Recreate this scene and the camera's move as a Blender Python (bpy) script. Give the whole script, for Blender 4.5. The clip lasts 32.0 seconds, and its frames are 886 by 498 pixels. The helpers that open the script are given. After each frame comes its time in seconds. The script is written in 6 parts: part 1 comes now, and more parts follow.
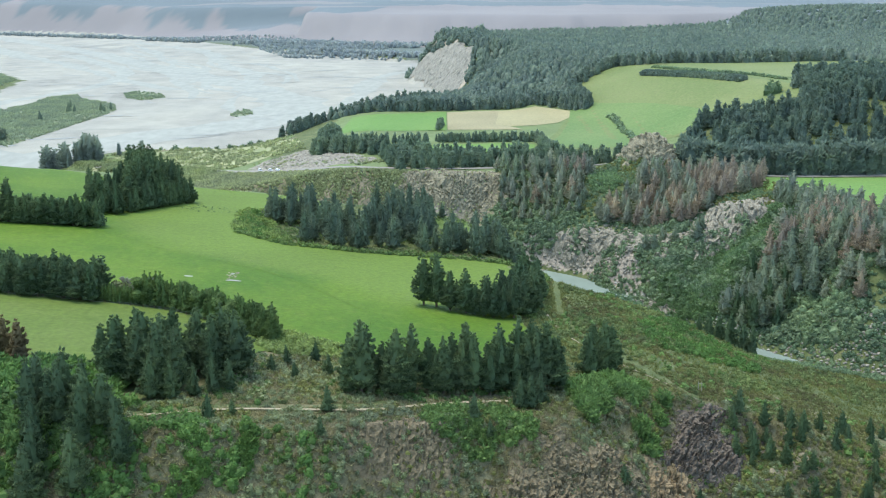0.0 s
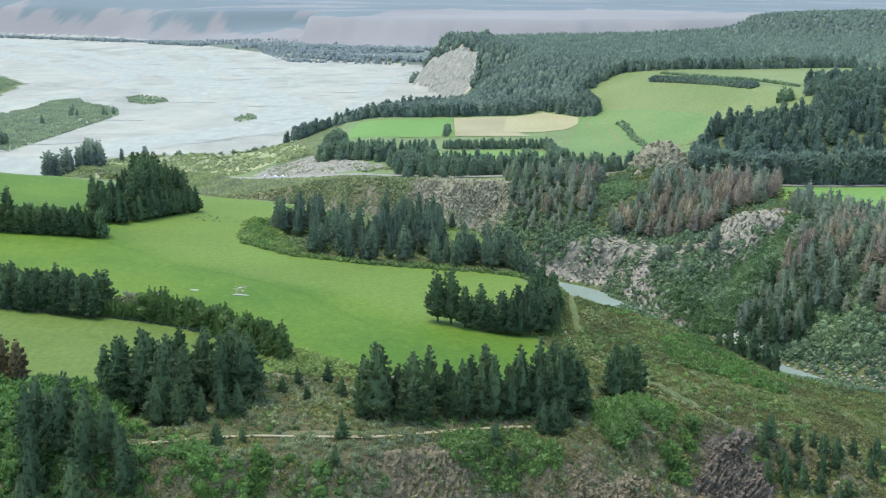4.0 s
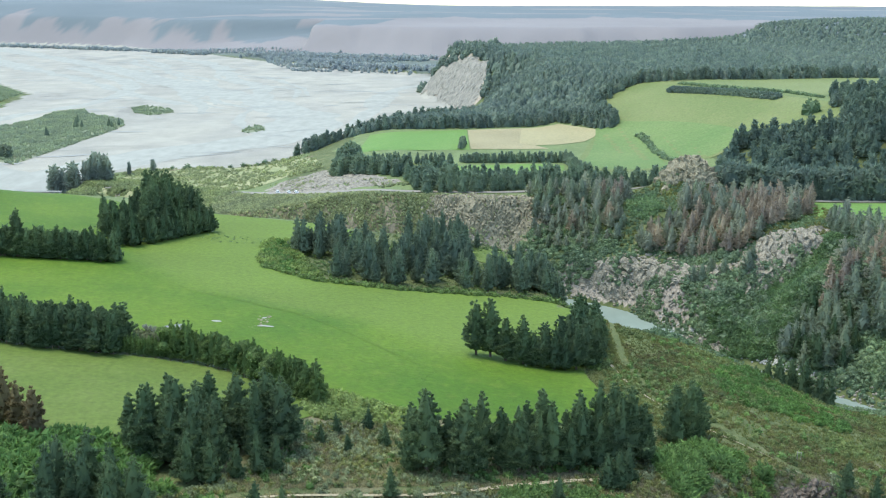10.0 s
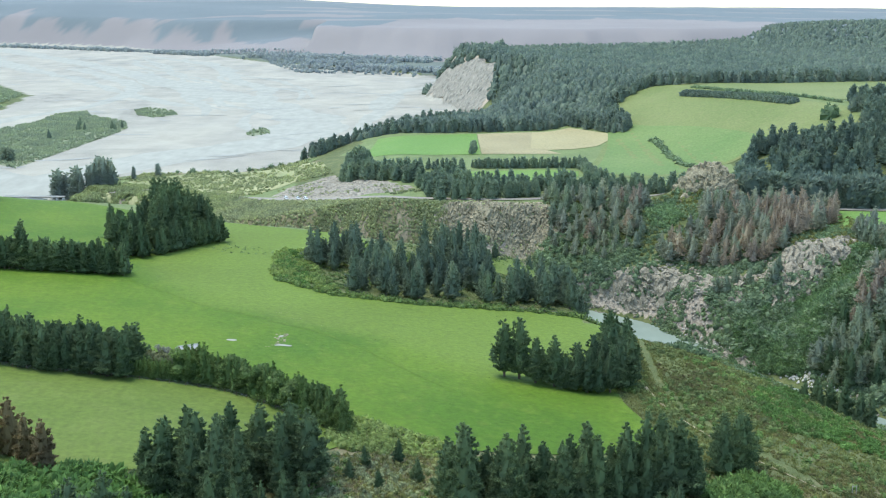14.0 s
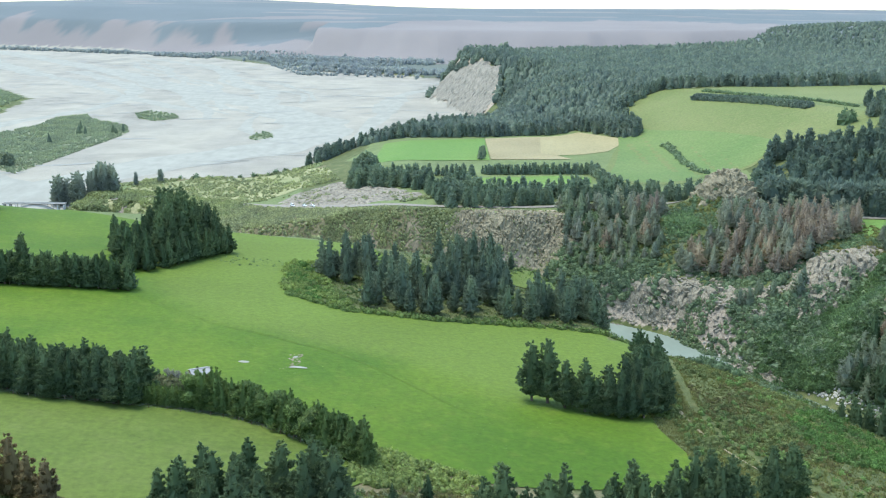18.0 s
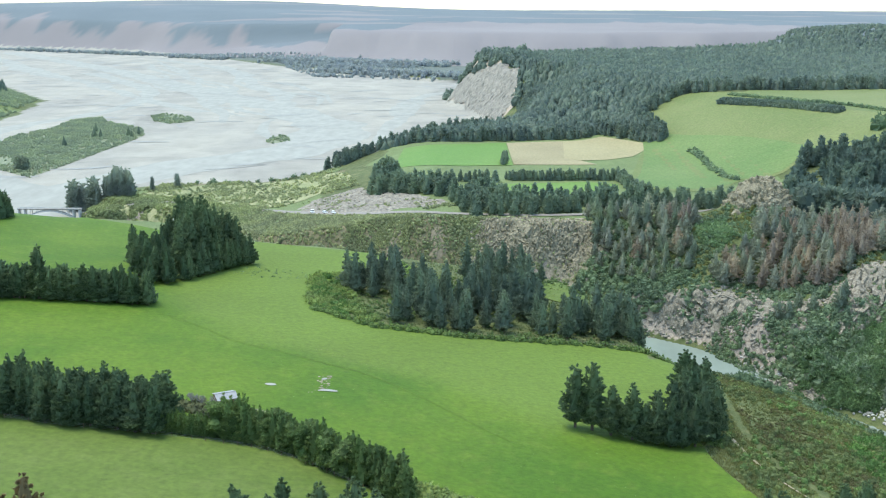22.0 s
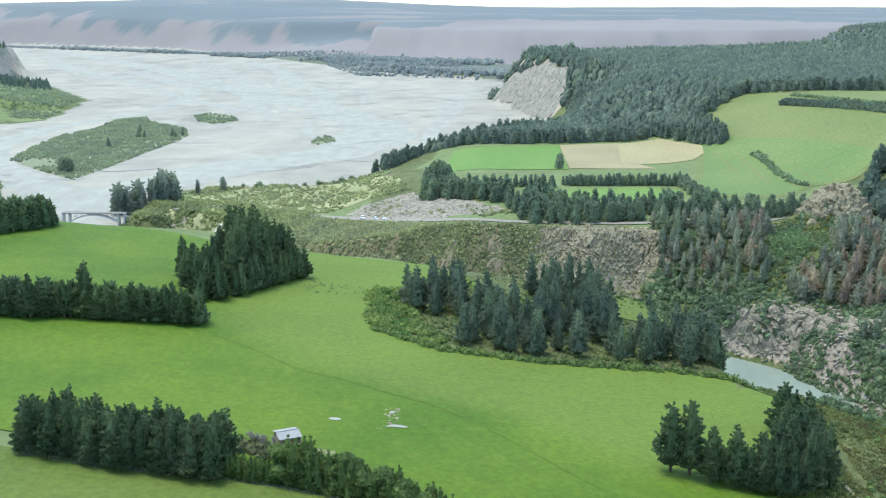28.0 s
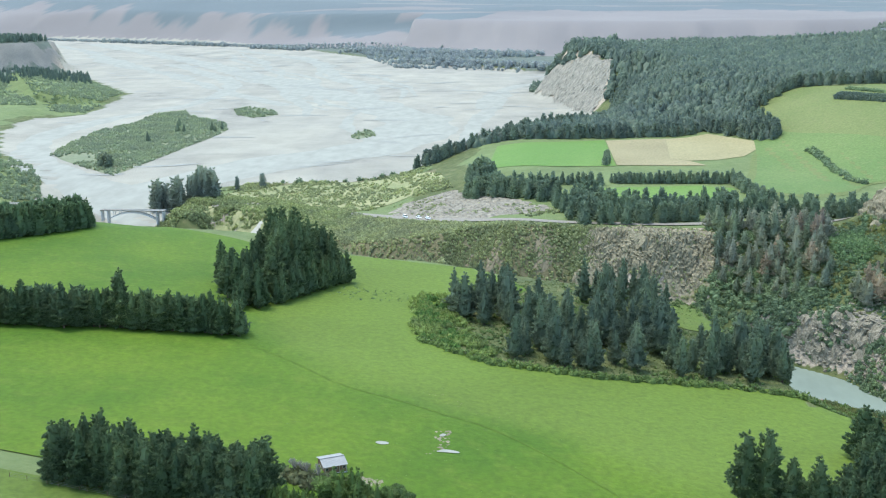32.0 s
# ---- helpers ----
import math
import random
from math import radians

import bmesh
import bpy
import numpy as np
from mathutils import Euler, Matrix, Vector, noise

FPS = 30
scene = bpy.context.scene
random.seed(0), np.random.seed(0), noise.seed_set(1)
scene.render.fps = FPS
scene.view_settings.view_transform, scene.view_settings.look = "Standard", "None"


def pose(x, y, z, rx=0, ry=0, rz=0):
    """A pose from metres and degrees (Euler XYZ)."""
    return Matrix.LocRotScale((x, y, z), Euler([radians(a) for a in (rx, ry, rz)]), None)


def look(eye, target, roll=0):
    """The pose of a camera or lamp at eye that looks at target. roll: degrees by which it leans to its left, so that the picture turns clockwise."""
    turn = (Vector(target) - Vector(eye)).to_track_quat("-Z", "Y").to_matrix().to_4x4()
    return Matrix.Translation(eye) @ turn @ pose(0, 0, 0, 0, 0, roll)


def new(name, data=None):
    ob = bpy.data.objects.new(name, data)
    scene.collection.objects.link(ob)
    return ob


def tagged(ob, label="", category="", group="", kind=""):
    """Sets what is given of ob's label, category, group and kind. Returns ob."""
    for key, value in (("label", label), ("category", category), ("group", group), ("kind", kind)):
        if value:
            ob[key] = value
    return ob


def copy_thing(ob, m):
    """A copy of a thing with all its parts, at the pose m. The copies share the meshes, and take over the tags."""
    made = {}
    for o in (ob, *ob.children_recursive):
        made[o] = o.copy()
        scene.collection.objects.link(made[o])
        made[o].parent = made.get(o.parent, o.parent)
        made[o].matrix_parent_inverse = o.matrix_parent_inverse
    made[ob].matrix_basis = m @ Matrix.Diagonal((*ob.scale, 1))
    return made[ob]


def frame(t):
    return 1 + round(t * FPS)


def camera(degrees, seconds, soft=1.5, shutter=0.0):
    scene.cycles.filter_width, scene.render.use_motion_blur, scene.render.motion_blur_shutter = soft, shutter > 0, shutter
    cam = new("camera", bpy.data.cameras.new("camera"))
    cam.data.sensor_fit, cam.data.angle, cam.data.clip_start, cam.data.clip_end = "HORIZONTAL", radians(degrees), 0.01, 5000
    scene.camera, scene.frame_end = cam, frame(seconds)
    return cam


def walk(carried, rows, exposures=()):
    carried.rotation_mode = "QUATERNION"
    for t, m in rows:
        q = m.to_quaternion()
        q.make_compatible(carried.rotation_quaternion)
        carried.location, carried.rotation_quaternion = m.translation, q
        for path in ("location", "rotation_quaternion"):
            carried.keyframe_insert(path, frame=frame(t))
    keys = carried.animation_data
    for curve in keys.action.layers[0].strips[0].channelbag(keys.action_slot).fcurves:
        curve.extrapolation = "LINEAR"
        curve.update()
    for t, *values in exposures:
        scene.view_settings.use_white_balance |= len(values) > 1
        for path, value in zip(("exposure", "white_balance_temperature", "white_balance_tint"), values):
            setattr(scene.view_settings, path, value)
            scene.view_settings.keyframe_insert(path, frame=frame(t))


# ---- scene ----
cam = camera(45.0, 32.0, 1.1)
PATH = [
    (0, (0.049, 0.008, 100.044), (0.048, 1.95, 99.568), -0.1),
    (1, (-0.88, 3.423, 100.136), (-0.882, 5.366, 99.662), -0.1),
    (2, (-2.01, 6.834, 100.256), (-2.013, 8.777, 99.784), -0.0),
    (3.5, (-4.092, 12.043, 100.489), (-4.095, 13.987, 100.019), 0.1),
    (5.5, (-7.615, 19.406, 100.908), (-7.619, 21.351, 100.442), 0.1),
    (7, (-10.79, 25.384, 101.301), (-10.793, 27.331, 100.84), 0.1),
    (8.5, (-14.243, 31.685, 101.734), (-14.248, 33.632, 101.275), 0.0),
    (10, (-17.777, 38.201, 102.175), (-17.782, 40.148, 101.719), 0.0),
    (11.5, (-21.2, 44.826, 102.593), (-21.205, 46.773, 102.137), 0.1),
    (13, (-24.434, 51.515, 102.972), (-24.44, 53.462, 102.518), 0.1),
    (14.5, (-27.501, 58.274, 103.307), (-27.506, 60.221, 102.852), 0.1),
    (16.5, (-31.369, 67.407, 103.681), (-31.375, 69.355, 103.228), 0.1),
    (18, (-34.165, 74.341, 103.908), (-34.169, 76.289, 103.456), 0.1),
    (19.5, (-36.968, 81.315, 104.106), (-36.972, 83.263, 103.655), 0.1),
    (20.5, (-38.889, 85.969, 104.229), (-38.896, 87.918, 103.779), 0.1),
    (21, (-39.876, 88.294, 104.29), (-39.889, 90.243, 103.84), 0.1),
    (21.5, (-40.885, 90.616, 104.351), (-40.905, 92.565, 103.901), 0.1),
    (22, (-41.917, 92.934, 104.413), (-41.944, 94.883, 103.963), 0.1),
    (23, (-44.028, 97.567, 104.537), (-44.068, 99.516, 104.088), 0.1),
    (24, (-46.166, 102.206, 104.665), (-46.219, 104.154, 104.213), 0.1),
    (25.5, (-49.33, 109.204, 104.863), (-49.401, 111.151, 104.411), 0.0),
    (27.5, (-53.245, 118.678, 105.14), (-53.336, 120.623, 104.686), -0.1),
    (28.5, (-54.995, 123.506, 105.299), (-55.099, 125.45, 104.844), -0.1),
    (29.5, (-56.579, 128.411, 105.492), (-56.698, 130.355, 105.036), -0.2),
    (30, (-57.303, 130.897, 105.607), (-57.431, 132.84, 105.149), -0.3),
    (30.5, (-57.978, 133.407, 105.736), (-58.116, 135.348, 105.276), -0.3),
    (31, (-58.602, 135.943, 105.882), (-58.75, 137.883, 105.419), -0.4),
    (31.5, (-59.173, 138.506, 106.046), (-59.33, 140.444, 105.579), -0.4),
    (32, (-59.688, 141.098, 106.231), (-59.855, 143.034, 105.761), -0.4),
]
walk(cam, [(t, look(eye, target, roll)) for t, eye, target, roll in PATH], [(0, 1.72, 6800, 0), (32, 1.72, 6800, 0)])
# ---- daylight: high thin cloud, sun ahead and to the left ----
world = bpy.data.worlds.new("sky")
scene.world = world
world.use_nodes = True
wn, wl = world.node_tree.nodes, world.node_tree.links
sky = wn.new("ShaderNodeTexSky")
sky.sky_type, sky.sun_disc = "NISHITA", False
sky.sun_elevation, sky.sun_rotation = radians(69), radians(-60)
sky.air_density, sky.dust_density, sky.ozone_density = 1.0, 0.8, 1.0
wl.new(sky.outputs["Color"], wn["Background"].inputs["Color"])
wn["Background"].inputs["Strength"].default_value = 0.15
sun = new("sun", bpy.data.lights.new("sun", "SUN"))
sun.data.energy, sun.data.angle, sun.data.color = 1.1, radians(26), (1.0, 0.97, 0.92)
sun.matrix_world = look((-300, 170, 900), (0, 0, 0))
# ---- lie of the land ----
def sstep(v):
    v = np.clip(v, 0.0, 1.0)
    return v * v * (3 - 2 * v)


def lattice(ix, iy, seed):
    h = np.sin(ix * 127.1 + iy * 311.7 + seed * 74.7) * 43758.5453
    return h - np.floor(h)


def vnoise(x, y, seed=0):
    """Smooth noise from 0 to 1 on a unit lattice."""
    ix, iy = np.floor(x), np.floor(y)
    fx, fy = sstep(x - ix), sstep(y - iy)
    a, b = lattice(ix, iy, seed), lattice(ix + 1, iy, seed)
    c, d = lattice(ix, iy + 1, seed), lattice(ix + 1, iy + 1, seed)
    return (a * (1 - fx) + b * fx) * (1 - fy) + (c * (1 - fx) + d * fx) * fy


def fbm(x, y, size, seed=0, octaves=4):
    """Noise of several octaves, about -1 to 1, with its largest forms of that size in metres."""
    total, gain, norm = 0.0, 1.0, 0.0
    for n in range(octaves):
        total = total + gain * (2 * vnoise(x / size + 13.7 * n, y / size - 7.1 * n, seed + n) - 1)
        norm, gain, size = norm + gain, gain * 0.5, size * 0.5
    return total / norm * 1.5


def line_distance(x, y, line):
    best = np.full(np.shape(x), 1e9)
    for (ax, ay), (bx, by) in zip(line, line[1:]):
        ux, uy = bx - ax, by - ay
        k = np.clip(((x - ax) * ux + (y - ay) * uy) / (ux * ux + uy * uy), 0, 1)
        best = np.minimum(best, np.hypot(x - ax - k * ux, y - ay - k * uy))
    return best


def inside(x, y, ring):
    odd = np.zeros(np.shape(x), bool)
    for (ax, ay), (bx, by) in zip(ring, ring[1:] + ring[:1]):
        if ay != by:
            odd ^= ((ay > y) != (by > y)) & (x < (bx - ax) * (y - ay) / (by - ay) + ax)
    return odd


def signed(x, y, ring):
    """Distance to a ring, negative inside."""
    d = line_distance(x, y, ring + ring[:1])
    return np.where(inside(x, y, ring), -d, d)


RIVER = [(-395, 935), (-345, 905), (-280, 875), (-220, 800), (-150, 728), (-60, 692), (0, 674), (52, 648), (84, 618), (100, 593), (123, 546),
         (146, 507), (172, 480), (215, 440), (252, 380), (244, 310), (176, 264), (92, 232), (0, 182), (-100, 152), (-250, 130), (-500, 120), (-900, 115), (-2600, 110)]
INNER = RIVER + [(-2600, 935)]
RIGHT_SHORE = [(-480, 945), (-470, 860), (-420, 760), (-345, 702), (-270, 699), (-190, 714), (-230, 800), (-268, 865), (-305, 905), (-340, 940), (-350, 995), (-307, 1024),
    (-265, 1032), (-217, 1042), (-181, 1066), (-172, 1090), (-148, 1124), (-112, 1180), (-70, 1238), (-28, 1290), (0, 1350), (16, 1450), (16, 1540), (6, 1600), (-24, 1720), (-60, 1853), (-62, 1900), (60, 1980),
    (260, 2060), (500, 2150), (420, 2330), (100, 2350)]
LEFT_SHORE = [(-79, 2328), (-165, 2457), (-300, 2602), (-498, 2859), (-666, 3120), (-888, 3450), (-1127, 3700), (-1738, 4000), (-2421, 4200), (-2300, 3900), (-1882, 3500), (-1354, 2934),
    (-1051, 2368), (-862, 2085), (-720, 1866), (-673, 1579), (-725, 1518), (-698, 1385), (-618, 1218), (-569, 1162), (-526, 1119), (-498, 1064), (-465, 966)]
BRAIDS = RIGHT_SHORE + LEFT_SHORE
SCARP_X = [-3400, -2600, -1757, -869, -445, -155, -53, 600, 1151, 2500, 3400]
SCARP_Y = [4500, 4300, 3900, 3364, 3044, 2830, 2782, 2800, 3100, 3600, 3900]


def field_plane(x, y):
    return 5.2 - 0.0947 * x - 0.0571 * y


def river_level(y):
    return -74 + 16 * sstep((y - 700) / 450)


def ground_z(x, y):
    """Height of the ground at places given as arrays."""
    x, y = np.asarray(x, float), np.asarray(y, float)
    level = river_level(y)
    inner = inside(x, y, INNER)
    # terrace of the paddocks
    near = np.minimum(field_plane(x, y), 6 + 0.02 * (y - 300))
    near = near - 0.2 * np.maximum(x - 70, 0) - 9 * sstep((-330 - x) / 150)
    # terraces beyond the gorge, rising to the forest plateau
    beyond = -25 + 45 * sstep((x - 140 + 0.35 * (y - 900)) / 190) * sstep((y - 715) / 110) - 27 * sstep((-58 - x) / 150)
    beyond = beyond + 26 * np.exp(-((x - 143) ** 2 + (y - 738) ** 2) / 20 ** 2)
    shelf = sstep((x - 2 - 0.06 * (y - 1180)) / 50)
    shelf = np.maximum(shelf, sstep((y - 1705) / 70))
    beyond = beyond + (20 - beyond) * sstep((y - 1130) / 420) * shelf - 14 * sstep((y - 1180) / 240) * (1 - shelf)
    beyond = beyond + 36 * np.exp(-((x - 900) / 420) ** 2 - ((y - 2350) / 330) ** 2)
    # low ground on the far left bank, with a bluff
    low = -50 + 40 * sstep((-1500 - x) / 600)
    beyond = np.where((x < -390 - 0.55 * np.maximum(y - 935, 0) * (y < 3000)) & (y > 900), low, beyond)
    # flats and scarp of the far bank, and the plain on top
    d = y - np.interp(x, SCARP_X, SCARP_Y)
    gully = fbm(x, y * 0.25, 160, 5, 3) * 45
    far = -50 + 76 * sstep((d + gully * sstep((d - 20) / 120)) / 240) + 44 * sstep((d - 350) / 1500) + (30 * sstep((200 - x) / 1200) + 26 * sstep((-300 - x) / 1300)) * sstep((d - 150) / (750 - 400 * sstep((-500 - x) / 1400)))
    beyond = np.where(d > -330, np.where(d > -120, far, np.minimum(beyond, far + 0.6 * np.maximum(-d - 120, 0))), beyond)
    # low flats behind the forest headland
    flats = sstep((y - 2180) / 60) * sstep((720 - x) / 160) * (x > -390 - 0.55 * (y - 935)) * (d < -60)
    beyond = beyond * (1 - flats) - 50 * flats
    # the near bank, under the camera
    beyond = np.where(y < 200 + 0.55 * np.maximum(x, 0), np.minimum(-22 + 0 * x, beyond + 60), beyond)
    z = np.where(inner, near, beyond)
    z = z + fbm(x, y, 120, 11, 3) * 0.8 * np.where(inner, 0.5, 1.0)
    # gorge banks
    dg = line_distance(x, y, RIVER)
    half = 3.4 + 4.6 * sstep((y - 572) / 40) + 10 * sstep((-100 - x) / 150) * (y > 500) + 6 * np.exp(-((y - 622) / 36) ** 2) * sstep((x - 40) / 20)
    pool = np.exp(-((x - 66) ** 2 + (y - 592) ** 2) / 34 ** 2) * inner
    half = half + 6 * pool - np.where(inner, 0, 1) * sstep((x - 40) / 20) * (7.5 * np.exp(-((y - 614) / 17) ** 2) + 3.5 * sstep((505 - y) / 30))
    pool = np.maximum(pool, 1.15 * np.exp(-((x - 147) ** 2 + (y - 482) ** 2) / 28 ** 2) * inner)
    e = np.maximum(dg - half, 0)
    rough = fbm(x, y, 34, 21, 4)
    k = 0.8 + 0.1 * sstep((300 - y) / 40)
    ledge = sstep((x - 4) / 28) * sstep((y - 325 - 0.2 * x) / 40)
    bank_in = (1 - ledge) * (8 * sstep(e / 9) + k * np.maximum(e - 4, 0) * (1 + 0.16 * rough))
    bank_in = bank_in + ledge * (4.5 * sstep(e / 9) * (1 - 0.7 * pool) + 0.236 * np.minimum(e, 60) * (1 - 0.28 * pool) + 0.62 * np.maximum(e - 60, 0)) * (1 + 0.06 * rough)
    cliff = sstep((x - 40) / 30) * sstep((y - 545) / 35)
    bank_out = cliff * (23 * sstep(e / (15 + 5 * rough)) + 0.46 * np.maximum(e - 10, 0)) + (1 - cliff) * ((0.95 + 0.3 * sstep((40 - x) / 40)) * e * (1 + 0.15 * rough))
    bank_out = bank_out + rough * 2.2 * sstep(e / 20)
    gul = line_distance(x, y, [(112, 566), (150, 578), (200, 600), (255, 645)])
    bank_out = bank_out - 13 * np.exp(-(gul / 17) ** 2) * sstep(e / 25) * sstep((y - 480) / 60)
    z = np.where(dg < 260, np.minimum(z, level + np.where(inner, bank_in, bank_out)), z)
    z = z - 4 * np.exp(-((x - 125) ** 2 + (y - 402) ** 2) / 17 ** 2) * inner
    # bed of the braided river
    db = signed(x, y, BRAIDS)
    steep = 0.75 + 0.6 * sstep((y - 1500) / 150) * sstep((x + 150) / 60) - 0.62 * sstep((-380 - x) / 40) * sstep((y - 930) / 30) * (1 - sstep((y - 3500) / 300)) + 0.6 * inner * (y < 900)
    z = np.minimum(z, level + 1.5 + np.maximum(db, 0) * steep)
    z = np.where(db < 0, level + 0.5 + 0.12 * fbm(x, y, 60, 31, 3), z)
    z = np.where(dg < half, np.minimum(z, level - 1.2), z)
    # bluff across the braided river
    bluff = np.hypot((x + 1215) / 105, (y - 2400) / 100)
    z = np.where((db > 2) & (bluff < 1.32), np.maximum(z, -56 + 62 * sstep((1.32 - bluff) * 4) - 3 * sstep(bluff - 0.5)), z)
    # rock at the ends of the bridge
    z = np.maximum(z, level + 12.6 * sstep(1.6 - np.hypot((x + 318) / 17, (y - 915) / 15)) - 0.5)
    z = np.maximum(z, level + 11 * sstep(1.5 - np.hypot((x + 404) / 17, (y - 914) / 13)) - 0.5)
    return z
# ---- materials ----
def material(name, rough=0.85):
    m = bpy.data.materials.new(name)
    m.use_nodes = True
    b = m.node_tree.nodes["Principled BSDF"]
    b.inputs["Roughness"].default_value = rough
    b.inputs["Specular IOR Level"].default_value = 0.25
    return m, m.node_tree.nodes, m.node_tree.links, b


def noise_node(n, l, scale, detail=6, rough=0.6, where=None, stretch=None):
    t = n.new("ShaderNodeTexNoise")
    t.inputs["Scale"].default_value, t.inputs["Detail"].default_value, t.inputs["Roughness"].default_value = scale, detail, rough
    src = where
    if src is None:
        src = n.new("ShaderNodeNewGeometry").outputs["Position"]
    if stretch:
        mp = n.new("ShaderNodeMapping")
        mp.inputs["Scale"].default_value = stretch
        l.new(src, mp.inputs["Vector"])
        src = mp.outputs["Vector"]
    l.new(src, t.inputs["Vector"])
    return t.outputs["Fac"]


def ramp(n, l, fac, stops):
    r = n.new("ShaderNodeValToRGB")
    e = r.color_ramp.elements
    while len(e) < len(stops):
        e.new(0.5)
    for el, (p, c) in zip(e, stops):
        el.position, el.color = p, (*c, 1)
    l.new(fac, r.inputs["Fac"])
    return r.outputs["Color"]


def mix(n, l, fac, a, b, mode="MIX"):
    m = n.new("ShaderNodeMix")
    m.data_type, m.blend_type = "RGBA", mode
    for sock, v in ((m.inputs["Factor"], fac), (m.inputs["A"], a), (m.inputs["B"], b)):
        if hasattr(v, "is_linked"):
            l.new(v, sock)
        elif isinstance(v, tuple):
            sock.default_value = (*v, 1)
        else:
            sock.default_value = v
    return m.outputs["Result"]


def math_node(n, l, op, a, b=0.0, clamp=False):
    m = n.new("ShaderNodeMath")
    m.operation, m.use_clamp = op, clamp
    for sock, v in zip(m.inputs, (a, b)):
        if hasattr(v, "is_linked"):
            l.new(v, sock)
        else:
            sock.default_value = v
    return m.outputs["Value"]


def bump(n, l, b, height, strength, distance):
    k = n.new("ShaderNodeBump")
    k.inputs["Strength"].default_value, k.inputs["Distance"].default_value = strength, distance
    l.new(height, k.inputs["Height"])
    l.new(k.outputs["Normal"], b.inputs["Normal"])


def pasture(name, dark, light, dry, patch=45.0, thin=None):
    """Grazed grass: broad patches, tussocks and a fine grain; thin is the colour of the closer grazed part."""
    m, n, l, b = material(name, 0.9)
    broad = noise_node(n, l, 1 / patch, 4, 0.55)
    fine = noise_node(n, l, 0.55, 8, 0.7)
    tuss = noise_node(n, l, 0.16, 3, 0.5)
    c = ramp(n, l, broad, [(0.34, dark), (0.62, light)])
    if thin:
        grazed = n.new("ShaderNodeVertexColor")
        grazed.layer_name = "grazed"
        c = mix(n, l, grazed.outputs["Color"], c, ramp(n, l, broad, [(0.34, tuple(v * 0.86 for v in thin)), (0.62, thin)]))
    c = mix(n, l, math_node(n, l, "MULTIPLY", math_node(n, l, "SUBTRACT", tuss, 0.52, True), 2.2, True), c, dry)
    c = mix(n, l, 0.85, c, ramp(n, l, fine, [(0.3, (0.62, 0.62, 0.62)), (0.7, (1.18, 1.18, 1.12))]), "MULTIPLY")
    l.new(c, b.inputs["Base Color"])
    bump(n, l, b, fine, 0.5, 0.35)
    return m


def foliage(name, dark, light, tip=None, rough=0.65, even=False):
    """Leaves or needles: each plant its own shade, each spray a little lighter or darker."""
    m, n, l, b = material(name, rough)
    info = n.new("ShaderNodeObjectInfo")
    geo = n.new("ShaderNodeNewGeometry")
    spray = geo.outputs["Random Per Island"]
    grain = noise_node(n, l, 0.35, 3, 0.6)
    c = mix(n, l, info.outputs["Random"], dark, light)
    f = math_node(n, l, "ADD", math_node(n, l, "MULTIPLY", spray, 0.75), math_node(n, l, "MULTIPLY", grain, 0.5))
    # even narrows the tones, imitating the flat contrast of haze
    c = mix(n, l, 1.0, c, ramp(n, l, f, [(0.15, (0.85, 0.86, 0.86)), (0.95, (1.16, 1.15, 1.12))] if even else [(0.15, (0.6, 0.62, 0.62)), (0.95, (1.5, 1.5, 1.38))]), "MULTIPLY")
    drift = noise_node(n, l, 0.045, 3, 0.6)
    c = mix(n, l, 0.8, c, ramp(n, l, drift, [(0.35, (0.78, 0.8, 0.86)), (0.65, (1.22, 1.2, 1.05))]), "MULTIPLY")
    if tip:
        c = mix(n, l, math_node(n, l, "GREATER_THAN", spray, 0.86), c, tip)
    l.new(c, b.inputs["Base Color"])
    b.inputs["Specular IOR Level"].default_value = 0.12
    thin = n.new("ShaderNodeBsdfTranslucent")
    l.new(c, thin.inputs["Color"])
    both = n.new("ShaderNodeMixShader")
    both.inputs["Fac"].default_value = 0.45
    l.new(b.outputs["BSDF"], both.inputs[1])
    l.new(thin.outputs["BSDF"], both.inputs[2])
    l.new(both.outputs["Shader"], n["Material Output"].inputs["Surface"])
    return m


def plain(name, colour, rough=0.7, grain=1.2, spread=0.25, metal=0.0):
    m, n, l, b = material(name, rough)
    b.inputs["Metallic"].default_value = metal
    f = noise_node(n, l, grain, 6, 0.65)
    lo, hi = tuple(v * (1 - spread) for v in colour), tuple(min(1, v * (1 + spread)) for v in colour)
    l.new(ramp(n, l, f, [(0.3, lo), (0.7, hi)]), b.inputs["Base Color"])
    bump(n, l, b, f, 0.3, 0.05)
    return m


